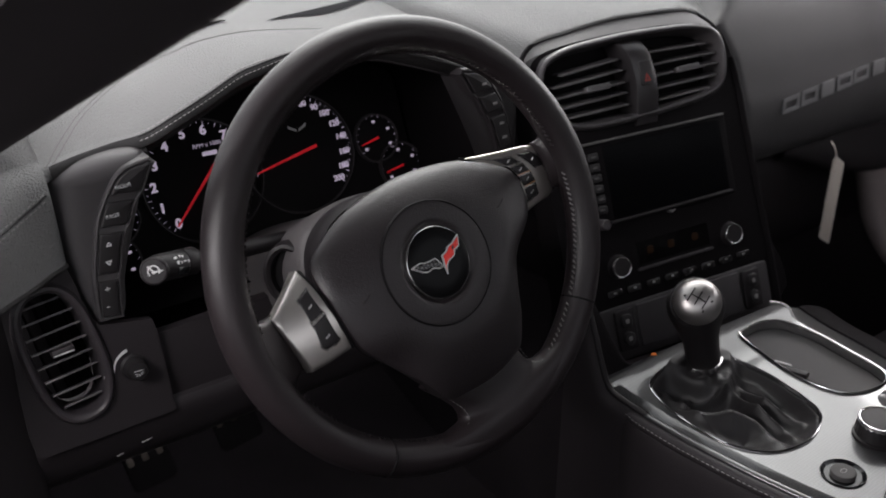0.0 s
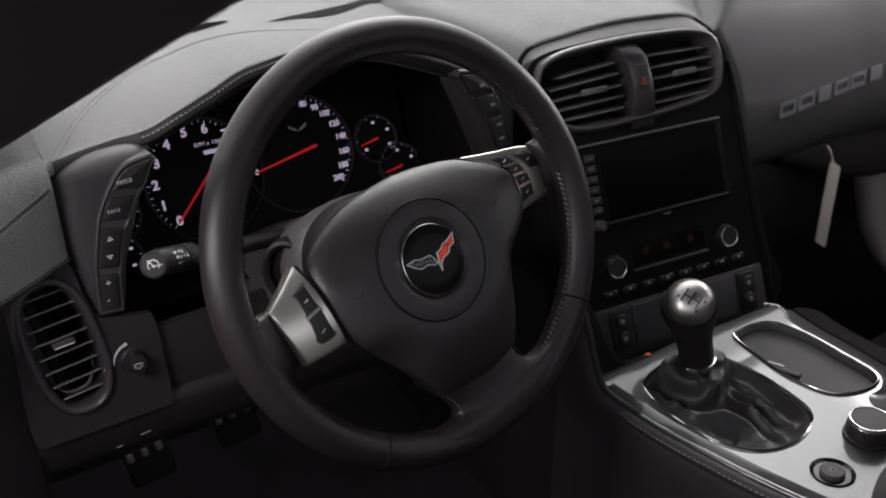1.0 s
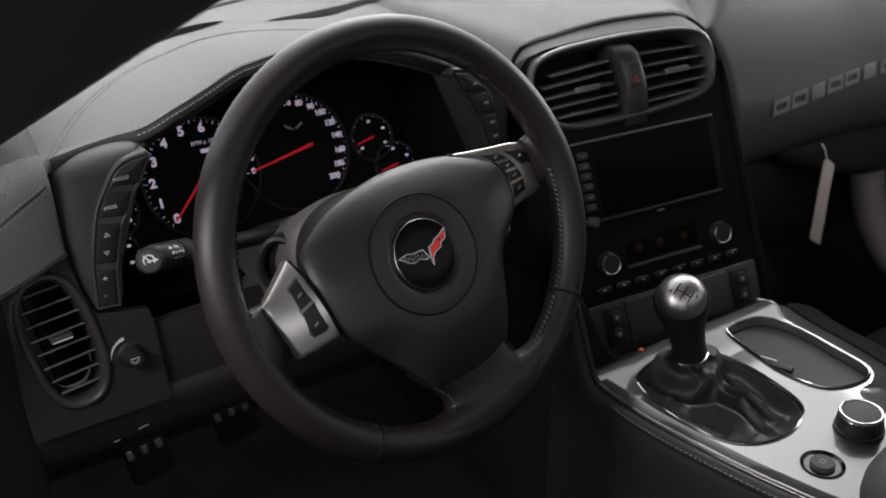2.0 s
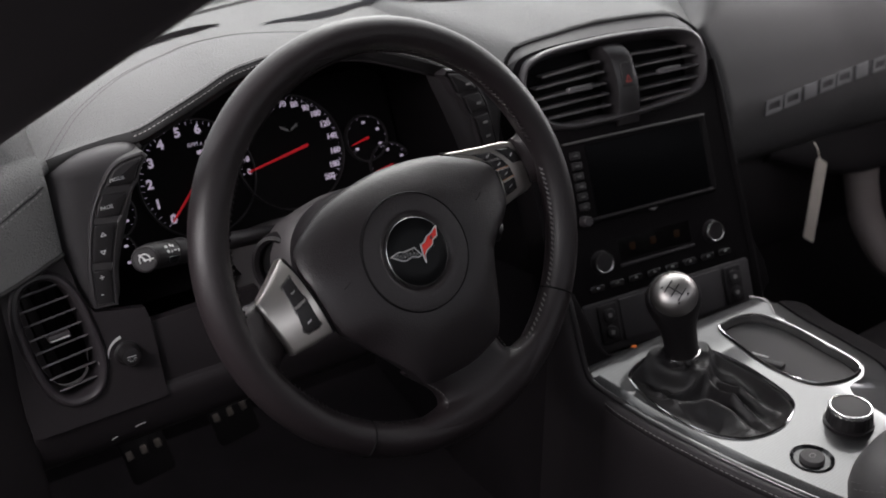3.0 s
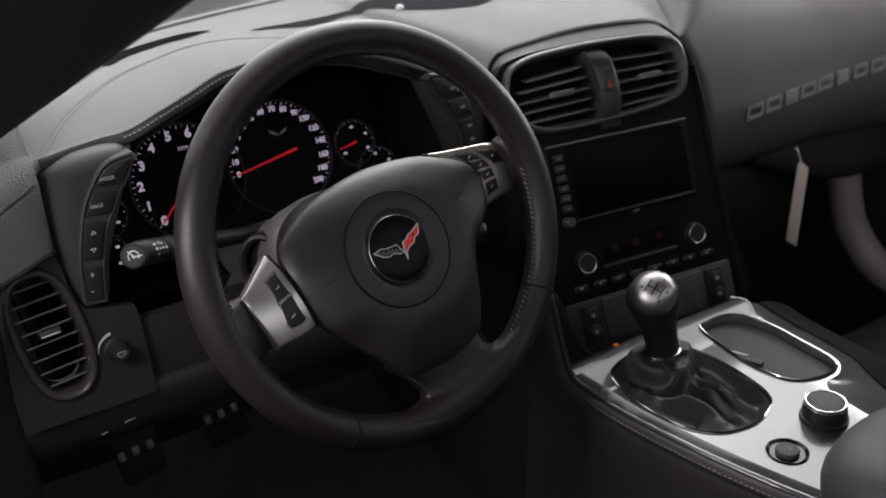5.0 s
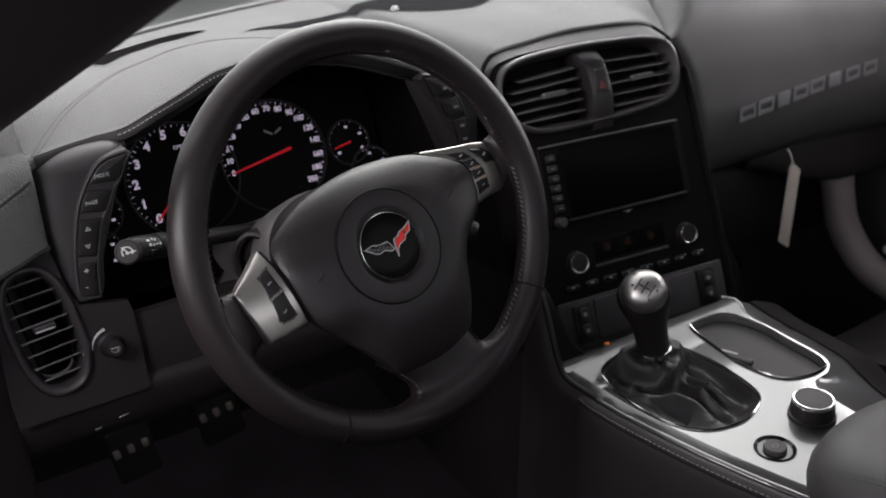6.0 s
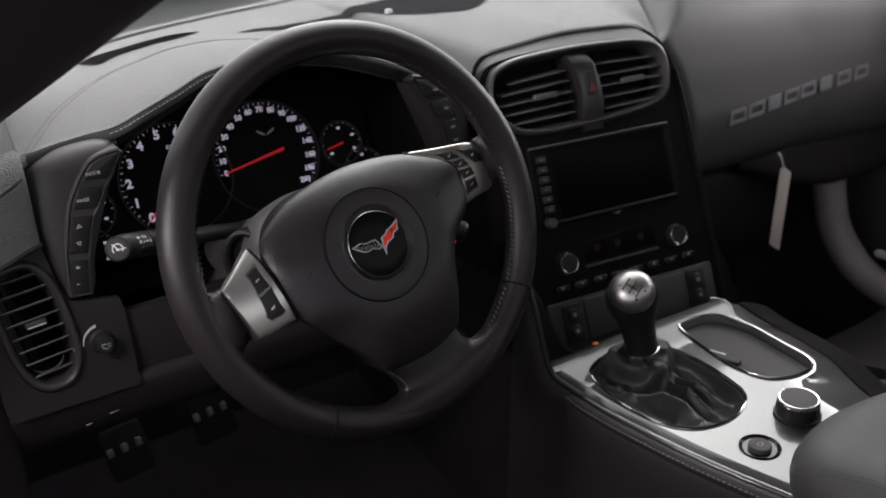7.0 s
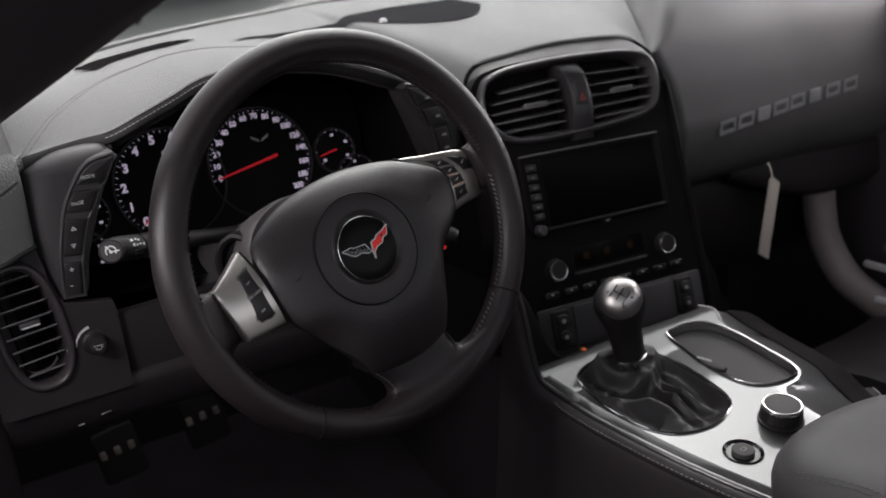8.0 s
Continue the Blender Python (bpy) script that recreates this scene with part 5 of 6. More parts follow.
def climate():
    ST = STACK @ pose(0, 0, -0.012)
    t = thing("climate_panel", "black climate panel with two ringed knobs and a row of keys", "climate control", ST @ V(0, -0.04, 0))
    part("fascia", slab(rrect(0.225, 0.086, 0.006, 3, cx=-0.004, cy=0.002), -0.03, 0.004, ST, 0.002), DARK, t)
    for x in (-0.0815, 0.0815):
        k = part("knob", lathe([(0.0155, -0.002), (0.0155, 0.004), (0.0135, 0.0055), (0.0125, 0.016), (0.0118, 0.0175)], ST @ pose(x, 0.0, 0.003) @ Matrix.Diagonal((1, 1, 0.62, 1)), 36), DARK, t)
        part("knob_ring", ring_frame(oval(0.0248, 0.0248, 36, x, 0.0), [(0, 0.006), (0.0, 0.0135), (0.0006, 0.0146), (0.0015, 0.0143), (0.0020, 0.012)], ST), RING_METAL, k, "silver ring")
    disp = part("readout", slab(rrect(0.106, 0.028, 0.003, 3, cx=-0.002, cy=0.008), 0.0, 0.006, ST, 0.0008), GLOSS, t, "dark readout with a dim amber glow")
    for x in (-0.035, -0.005, 0.03):
        part("readout_bar", slab(rrect(0.009, 0.009, 0.002, 3, cx=x, cy=0.009), 0.0055, 0.0061, ST, 0.0001), AMBER_LIT, disp)
    part("readout_lip", box(-0.056, 0.052, -0.0115, -0.0085, 0.0, 0.009, ST, 0.001), PLASTIC, t)
    for k in range(8):
        x = -0.094 + 0.0268 * k
        key = part("key", slab(rrect(0.020, 0.0090, 0.003, 3, cx=x, cy=-0.0285), 0.0, 0.010, ST, 0.0015), GLOSS_KEY, t)
        part("legend", slab(rrect(0.0045, 0.002, 0.0008, 2, cx=x, cy=-0.0275), 0.0096, 0.0102, ST, 0.0001), THREAD, key)


climate()

STACK_GREY = material("lower_stack_plastic", (0.042, 0.0378, 0.0404), 0.45, grain=0.25, scale=1000)
locker = thing("stack_locker", "flat dark grey locker lid below the climate panel", "storage lid", ST @ V(0, -0.10, 0))
part("lid", slab(rrect(0.150, 0.049, 0.002, 3, cx=0.0045, cy=-0.0715), -0.02, -0.001, ST, 0.001), STACK_GREY, locker)
part("lower_fascia", slab(rrect(0.246, 0.062, 0.004, 3, cx=0.004, cy=-0.0745), -0.03, -0.0035, ST, 0.0015), STACK_GREY, stack, "dark grey fascia round the locker lid")
for x in (-0.0885, 0.0975):
    sw = thing("seat_heater_switch", "small dark seat switch beside the locker lid", "switch", ST @ V(x, -0.09, 0), group="seat switches")
    part("plate", slab(rrect(0.026, 0.047, 0.003, 3, cx=x, cy=-0.0715), -0.02, 0.0, ST, 0.0015), DARK, sw)
    for k, y in enumerate((-0.061, -0.081)):
        b = part("key", slab(oval(0.015, 0.016, 24, x, y, 3 if k == 0 else 2), -0.002, 0.0035, ST, 0.0015), RUBBER, sw)
        part("legend", slab(rrect(0.005, 0.005, 0.001, 2, cx=x, cy=y), 0.0032, 0.0038, ST, 0.0001), THREAD, b)


# ---- tunnel console ----
ZC = 0.551
console = thing("tunnel_console", "black tunnel console with a lacquered carbon top", "centre console", (0, -0.15, 0.3))
# the plate's own plane: it rises towards the dash and leans to the driver
PLATE = frame_of(V(-0.0935, -0.2165, ZC), (1, 0, 0.05), (0, 1, 0.065))


def swept(place):
    """A point of the plate, bent up towards the stack in a gentle curve."""
    p = PLATE.inverted() @ place
    d = min(max(p.y - 0.162, 0), 0.026)
    h = 0.19 * d * d / 0.052 + 0.19 * max(0, p.y - 0.188) + 0.30 * max(0, p.y - 0.237)
    return PLATE @ V(p.x - 1.46 * h, p.y - 1.50 * h, p.z + h)


def upsweep(bm, cuts=()):
    """Bends what lies on the plate up towards the stack."""
    for y in cuts:
        bmesh.ops.bisect_plane(bm, geom=list(bm.verts) + list(bm.edges) + list(bm.faces), plane_co=PLATE @ V(0, y, 0), plane_no=PLATE.to_3x3() @ V(0, 1, 0))
    for v in bm.verts:
        v.co = swept(v.co)
    return bm


SWEEP = [0.160 + 0.004 * k for k in range(17)]
left_edge = [(-0.0563, 0.2252), (-0.0597, 0.1887), (-0.0615, 0.1481), (-0.0585, 0.1059), (-0.0501, 0.0414), (-0.0389, -0.0166), (-0.0249, -0.0785), (-0.0085, -0.1964)]
right_edge = [(0.2010, 0.2074), (0.1860, 0.1850), (0.1815, 0.1500), (0.1765, 0.1080), (0.1690, 0.0640), (0.1480, 0.0465), (0.1210, 0.0430), (0.1085, 0.0120), (0.0990, -0.0857), (0.0980, -0.2013)]
outer_edge = [(0.2060, 0.2074), (0.2030, 0.1675), (0.1960, 0.1250), (0.1890, 0.0900), (0.1830, 0.0600), (0.1780, 0.0380), (0.1730, 0.0050), (0.1700, -0.0400), (0.1690, -0.0857), (0.1720, -0.2013)]
plate_outline = smooth([(x + 0.008, y) for x, y in left_edge], 5, closed=False) + smooth(right_edge[::-1], 5, closed=False)
boot_hole = smooth([(-0.0313, 0.1967), (-0.0023, 0.213), (0.0357, 0.2131), (0.0643, 0.1957), (0.0738, 0.1488), (0.0705, 0.1039), (0.0608, 0.068), (0.041, 0.0525), (0.009, 0.0458), (-0.0255, 0.0578), (-0.0448, 0.0913), (-0.0463, 0.1499)][::-1], 5)
tray_hole = smooth([(0.113, 0.2012), (0.1276, 0.2068), (0.1507, 0.2052), (0.1688, 0.1913), (0.1757, 0.154), (0.1702, 0.1071), (0.1643, 0.0678), (0.1496, 0.0532), (0.1203, 0.0566), (0.0986, 0.0751), (0.093, 0.1162), (0.1002, 0.1561)][::-1], 5)
part("carbon_plate", upsweep(sheet_with_holes(plate_outline, [boot_hole, tray_hole, oval(0.0366, 0.0366, 40)[::-1]], -0.006, 0.0, PLATE), SWEEP), CARBON, console, "gloss lacquered black carbon plate")
flank = [(a, b) for a, b in zip(smooth(right_edge, 5, closed=False), smooth(outer_edge, 5, closed=False))]
part("carbon_flank", upsweep(surface([[PLATE @ V(a[0] + (b[0] + 0.016 - a[0]) * f, a[1] + (b[1] - a[1]) * f, -0.42 * abs(b[0] + 0.016 - a[0]) * f ** 1.08) for f in np.linspace(0, 1, 9)] for a, b in flank])), CARBON, console, "lacquered carbon that curves down to the passenger")
part("tunnel_flank", upsweep(surface([[PLATE @ V(b[0] + 0.016 + w, b[1], -0.42 * abs(b[0] + 0.016 - a[0]) + 0.002 - drop) for w, drop in ((-0.001, 0.003), (0.001, 0.0), (0.006, 0.001), (0.02, 0.006), (0.04, 0.015), (0.058, 0.026), (0.070, 0.040), (0.076, 0.070), (0.080, 0.30))] for a, b in flank])), FLANK, console, "dark grained flank that falls to the passenger")
part("boot_ring", upsweep(ring_frame(inset(boot_hole, -0.002), [(0, -0.002), (0.0004, 0.0016), (0.0014, 0.0022), (0.0024, 0.001), (0.003, -0.006)], PLATE)), CHROME, console, "thin chrome ring")

# leather bolster and dark trim along the driver's side
rail = smooth([V(-0.055, 0.190, 0.62), V(-0.075, 0.145, 0.590), V(-0.105, 0.100, 0.574), V(-0.138, 0.052, 0.562)] + [PLATE @ V(x - 0.004, y, -0.0055) for x, y in left_edge[1:]] + [PLATE @ V(0.006, -0.30, -0.003)], 6, closed=False)
part("trim_strip", tube([(x + 0.0010, y, z) for x, y, z in rail], 0.0038, 10), CARBON, console, "narrow carbon edge strip")
part("side_roll", tube([(x - 0.0055, y, z - 0.0060) for x, y, z in rail], 0.0068, 14), TUNNEL, console, "rolled black leather edge")
part("roll_stitching", stitches([(x - 0.0118, y - 0.001, z - 0.0030) for x, y, z in rail], 0.0035, 0.0018, 0.0005), THREAD, console, "grey stitching")
part("side_wall", surface([[(x - 0.008, y, z - 0.0065), (x - 0.0125, y, z - 0.009), (x - 0.0145, y, z - 0.014), (x - 0.016, y, z - 0.04), (x - 0.018, y, z - 0.12), (x - 0.03, y, 0.19)] for x, y, z in rail]), TUNNEL, console, "black leather tunnel side")
part("carbon_edge", upsweep(surface([[PLATE @ V(x + 0.0082 - 0.0092 * f, y, 0.0002 - 0.0045 * f ** 1.3) for f in np.linspace(0, 1, 7)] for x, y in smooth(left_edge, 5, closed=False)])), CARBON, console, "rounded carbon edge")
right_rail = smooth([(0.170, 0.09, 0.585), (0.1178, 0.005, 0.5689), (0.1118, -0.0494, 0.5651), (0.0975, -0.1116, 0.5603), (0.0839, -0.1784, 0.5553), (0.0755, -0.247, 0.5504), (0.0882, -0.4475, 0.538)], 6, closed=False)
part("far_wall", surface([[(x + 0.050, y, z - 0.075), (x + 0.060, y, z - 0.09), (x + 0.065, y, z - 0.11), (x + 0.07, y, 0.19)] for x, y, z in right_rail]), TUNNEL, console, "black leather passenger side of the tunnel")
part("tunnel_front", surface([[(-0.082, 0.14, 0.60), (-0.10, 0.14, 0.19)], [(-0.082, 0.70, 0.60), (-0.10, 0.70, 0.19)]]), CARPET, console)
ramp = []
for x in np.linspace(0, 1, 24):
    row = []
    for k in range(10):
        f = k / 9
        xa, xb = -0.0563 + 0.010 * f, 0.2017 - 0.006 * f
        ya, yb = 0.2252 + 0.021 * f, 0.2074 + 0.0135 * f
        row.append(PLATE @ V(xa + (xb - xa) * x, ya + (yb - ya) * x, 0.0030 * f ** 2.0))
    ramp.append(row)
part("carbon_ramp", upsweep(surface(ramp)), CARBON, console, "carbon plate's upswept front")
fin = []
for k, high in enumerate((0.086, 0.082, 0.074, 0.063, 0.050, 0.036, 0.024, 0.014, 0.007, 0.003, 0.001)):
    low = swept(ramp[0][-1].lerp(ramp[3][-1], k / 10))
    rise = V(0.06, 0.40, 0.91)
    fin.append([low + V(0, -0.001, -0.001)] + [low + rise * (high * q) + V(0, 0.006 * (q * q - q), 0) for q in (0.1, 0.3, 0.5, 0.7, 0.85, 0.95)] + [low + rise * high + V(0, 0.001, -0.0004), low + rise * high + V(0, 0.005, -0.016), low + V(0, 0.03, -0.03)])
# Carbon corner: matt dark plastic stands in for its dark reflection.
part("corner_fin", surface(fin), BEZEL, console, "carbon corner beside the stack, dark plastic for its dark reflection")
corner = smooth([swept(PLATE @ V(-0.0640, 0.170, -0.0045)), swept(PLATE @ V(-0.0630, 0.2000, -0.0040)), swept(PLATE @ V(-0.0575, 0.2290, -0.0030)), fin[0][1] + V(-0.003, 0, 0), fin[0][3] + V(-0.003, 0, 0), fin[0][5] + V(-0.003, 0, 0), fin[0][7] + V(-0.003, 0.002, 0)], 6, closed=False)
part("corner_edge", tube(corner, 0.0032, 10), DARK, console, "dark edge that curves up beside the stack")
part("corner_side", surface([[(x - 0.001, y, z - 0.001), (x - 0.007, y + 0.003, z - 0.006), (x - 0.010, y + 0.006, z - 0.016), (x - 0.012, y + 0.012, z - 0.06), (x - 0.02, y + 0.03, z - 0.30)] for x, y, z in corner]), TUNNEL, console, "black leather side below the carbon corner")
part("far_edge", upsweep(tube([PLATE @ V(x, y, -0.002) for x, y in smooth([(0.1950, 0.2300), (0.2030, 0.2180), (0.2010, 0.2050), (0.1930, 0.1920), (0.1860, 0.1800)], 6, closed=False)], [0.0060 - 0.0050 * k / 24 for k in range(25)], 10, flat=0.7)), CARBON, console, "rounded carbon corner at the stack")
# Amber reflection on the plate, built as a small glowing dot.
part("amber_glint", upsweep(lathe([(0.0035, 0), (0.0035, 0.0012), (0.002, 0.002)], PLATE @ pose(0.0165, 0.2400, 0.0012, 6, 0, 0), 14)), glow("amber_glint_glow", (0.5, 0.13, 0.03), 0.25), console, "amber reflection in the lacquer, put in as a glowing dot")

def cup_tray():
    t = thing("cup_tray", "covered oval tray with a chrome rim in the console", "tray", PLATE @ V(0.14, 0.13, -0.03))
    part("rim", upsweep(ring_frame(inset(tray_hole, -0.003), [(0.0006, -0.001), (0.0009, 0.0016), (0.0018, 0.0028), (0.0027, 0.0026), (0.0034, 0.001), (0.0045, -0.018), (0.003, -0.018)], PLATE)), RIM_CHROME, t, "dull chrome rim")
    part("lid", upsweep(slab(inset(tray_hole, 0.0005), -0.022, -0.0085, PLATE, 0.002), SWEEP), TRAY, t, "grey tray lid")
    part("latch", box(-0.005, 0.005, -0.022, 0.022, -0.004, 0.003, PLATE @ pose(0.1048, 0.1340, -0.0065, 0, 0, 18), 0.002), DARK, t)
    part("latch_line", box(-0.001, 0.0015, -0.009, 0.009, 0, 0.0008, PLATE @ pose(0.1070, 0.1405, -0.0032, 0, 0, 18), 0.0003), INK, t, "white latch mark")


cup_tray()

dial = thing("rotary_dial", "black rotary dial with a chrome ring on the carbon plate", "dial", PLATE @ V(0.069, 0.010, 0))
DL = PLATE @ pose(0.069, 0.010, 0)
part("base", lathe([(0.0225, 0.0), (0.0225, 0.003), (0.0205, 0.004)], DL, 40), DARK, dial)
scallop = lambda r: [(r * (1 + 0.012 * math.cos(24 * q)) * math.cos(q), r * (1 + 0.012 * math.cos(24 * q)) * math.sin(q)) for q in np.linspace(0, 2 * math.pi, 96, endpoint=False)]
part("grip", loft([[(x, y, h) for x, y in scallop(r)] for r, h in ((0.0205, 0.004), (0.0208, 0.006), (0.0198, 0.015), (0.0192, 0.0175))], DL), RUBBER, dial)
part("ring", ring_frame(oval(0.0390, 0.0390, 40), [(0, 0.0160), (0.0, 0.0194), (0.0007, 0.0204), (0.0018, 0.0202), (0.0022, 0.017)], DL), RING_METAL, dial, "chrome ring")
part("cap", lathe([(0.0173, 0.016), (0.0173, 0.0193), (0.0163, 0.0198), (0.004, 0.0202)], DL, 40), TRAY, dial, "matt grey cap")

push = thing("push_button", "round black push button set in the carbon plate", "button", PLATE @ V(0, 0, 0))
part("dish", lathe([(0.0192, -0.001), (0.0192, 0.0010), (0.0186, 0.0014), (0.0176, 0.0008), (0.0150, -0.0016), (0.0122, -0.0030), (0.0112, -0.0040)], PLATE, 44, cap1=False), GLOSS, push, "gloss black dished ring")
part("cap", lathe([(0.0108, -0.004), (0.0108, 0.0022), (0.0100, 0.0034), (0.0080, 0.0037), (0.003, 0.0033)], PLATE, 36), TRAY, push, "grey push cap")
part("legend", ring_frame(oval(0.007, 0.005, 16), [(0, 0.0030), (0, 0.0037), (0.0007, 0.0037), (0.0007, 0.0030)], PLATE), THREAD, push)



def gear_lever():
    t = thing("gear_lever", "black leather gear lever with a metal knob cap and boot", "gear lever", (-0.065, -0.04, ZC))
    foot, top = V(-0.062, -0.034, 0.575), V(-0.0765, -0.030, 0.651)
    z = (top - foot).normalized()
    x = V(1, 0, 0) - z * z.x
    x.normalize()
    M = Matrix((x, z.cross(x), z)).transposed().to_4x4()
    M.translation = foot
    prof = [(0.0175, 0.001), (0.0178, 0.006), (0.0180, 0.018), (0.0190, 0.030), (0.0216, 0.042), (0.0255, 0.053), (0.0280, 0.061), (0.0290, 0.068), (0.0278, 0.076), (0.0236, 0.083), (0.0150, 0.087), (0.001, 0.088)]
    part("knob", lathe(prof, M, 40), GRIP, t, "black leather grip")
    centre = M @ V(0, 0, 0.0685)
    face = V(-0.53, -0.56, 0.64).normalized()
    K = frame_of(centre, V(0.85, -0.45, 0.1) - face * face.dot(V(0.85, -0.45, 0.1)), face.cross(V(0.85, -0.45, 0.1))) @ pose(0, 0, 0, 0, 0, -46)
    bulge = [(0.0248, 0.004), (0.0248, 0.0125), (0.0243, 0.0158), (0.0226, 0.0200), (0.0194, 0.0238), (0.0152, 0.0268), (0.0102, 0.0288), (0.0052, 0.0299), (0.0005, 0.0303)]
    cap = part("knob_cap", lathe(bulge, K, 40), KNOB_METAL, t, "brushed metal cap")
    part("cap_rim", ring_frame(oval(0.0500, 0.0500, 40), [(-0.0010, 0.0100), (-0.0012, 0.0124), (0.0002, 0.0132), (0.0010, 0.0118)], K), DARK, cap)
    bm = bmesh.new()
    dome = lambda x, y: K @ V(x, y, float(np.interp(math.hypot(x, y), [r for r, h in bulge[:0:-1]], [h for r, h in bulge[:0:-1]])) + 0.0002)
    for x in (-0.0080, 0.0, 0.0080):
        tube([dome(x, -0.0078 + 0.0156 * q / 4) for q in range(5)], 0.0007, 5, bm=bm)
    tube([dome(-0.0080 + 0.016 * q / 6, 0) for q in range(7)], 0.0007, 5, bm=bm)
    part("shift_pattern", bm, DARK, cap, "dark engraved shift pattern")
    for x, y in ((-0.0125, -0.004), (0.0125, 0.004), (0.010, -0.009)):
        part("pattern_mark", tube([dome(x, y - 0.0012), dome(x, y + 0.0012)], 0.0010, 5), DARK, cap)
    part("collar", lathe([(0.0185, -0.005), (0.0192, -0.0035), (0.0192, 0.0015), (0.018, 0.002)], M, 36), CHROME, t, "thin chrome collar")
    # boot of soft leather: slack folds sweep from the lever towards the rear of the ring
    n = len(boot_hole)
    hole = inset(boot_hole, 0.0012)
    hole = [tuple(np.array(hole[i // 3]) + (np.array(hole[(i // 3 + 1) % n]) - np.array(hole[i // 3])) * (i % 3) / 3) for i in range(3 * n)]
    n = len(hole)
    fl = PLATE.inverted() @ foot
    c0 = np.array([fl.x, fl.y])
    # ridges of slack leather: line, height at its start, middle and end, widths on its two sides
    folds = [([(-0.0440, 0.1590), (-0.0380, 0.1400), (-0.0240, 0.1240), (-0.0060, 0.1085), (0.0030, 0.0930), (-0.0010, 0.0700), (-0.0080, 0.0520)], (0.008, 0.0200, 0.003), (0.0100, 0.0190)),
             ([(0.0330, 0.1500), (0.0250, 0.1240), (0.0215, 0.1020), (0.0205, 0.0760), (0.0130, 0.0520)], (0.006, 0.0165, 0.002), (0.0065, 0.0090)),
             ([(0.0480, 0.1500), (0.0420, 0.1220), (0.0420, 0.0940), (0.0440, 0.0660)], (0.004, 0.0140, 0.002), (0.0060, 0.0085)),
             ([(-0.0200, 0.1850), (-0.0310, 0.1700), (-0.0330, 0.1560), (-0.0240, 0.1440), (-0.0060, 0.1360), (0.0140, 0.1330)], (0.005, 0.0115, 0.003), (0.0050, 0.0065)),
             ([(-0.0060, 0.1720), (-0.0080, 0.1600), (0.0060, 0.1500), (0.0260, 0.1490), (0.0420, 0.1580)], (0.003, 0.0085, 0.004), (0.0040, 0.0050)),
             ([(0.0560, 0.1650), (0.0600, 0.1380), (0.0580, 0.1080)], (0.002, 0.0050, 0.002), (0.0050, 0.0070))]
    folds = [(np.array(smooth(p, 30, closed=False))[:, :2], hs, ws) for p, hs, ws in folds]

    def slack(p):
        total = 0.0
        for line, hs, ws in folds:
            d = np.linalg.norm(line - p, axis=1)
            j = int(d.argmin())
            along = j / (len(line) - 1)
            high = float(np.interp(along, (0, 0.45, 1), hs))
            tan = line[min(j + 1, len(line) - 1)] - line[max(j - 1, 0)]
            side = tan[0] * (p[1] - line[j][1]) - tan[1] * (p[0] - line[j][0])
            u = d[j] / ws[0 if side > 0 else 1]
            total = max(total, high / (1 + u * u) ** 1.5) + 0.25 * min(total, high / (1 + u * u) ** 1.5)
        return total

    rings = []
    steps = 60
    for k in range(steps + 1):
        f = k / steps
        ring = []
        for i in range(n):
            p = np.array(hole[i])
            a = math.atan2(p[1] - c0[1], p[0] - c0[0])
            q = c0 + 0.0185 * np.array([math.cos(a), math.sin(a)])
            b = p + (q - p) * f
            near, far = np.linalg.norm(b - q), np.linalg.norm(b - p)
            bowl = 0.019 * (1 - math.exp(-(far / 0.016) ** 1.5))
            cuff = (fl.z + 0.019 - 0.003) / (1 + (near / (0.0155 + 0.002 * math.sin(3 * a + 1))) ** 6)
            pleat = 0.0016 * math.sin(7 * a + 1.5 * math.sin(3 * a) + 90 * near) * math.exp(-(near / 0.016) ** 2)
            rim = min(1, far / 0.014) ** 0.8
            wob = 0.0012 * noise.noise(V(b[0] * 45, b[1] * 45, 3)) + 0.0005 * noise.noise(V(b[0] * 130, b[1] * 130, 7))
            h = -0.003 - bowl + max(cuff, 0) + pleat + (1.55 * slack(b) * (1 - 0.85 * math.exp(-(near / 0.014) ** 4)) + wob) * rim
            h = min(h, fl.z - 0.001)
            ring.append(PLATE @ V(b[0], b[1], h))
        rings.append(ring)
    part("boot", upsweep(loft(rings, cap0=False)), BOOT, t, "soft folded black leather boot")


GRIP = material("grip_leather", (0.0150, 0.0132, 0.0142), 0.46, grain=0.3, scale=900, kind="leather", spec=0.18)
BOOT = material("boot_leather", (0.0150, 0.0134, 0.0143), 0.44, grain=0.3, scale=900, kind="leather", spec=0.38)
gear_lever()


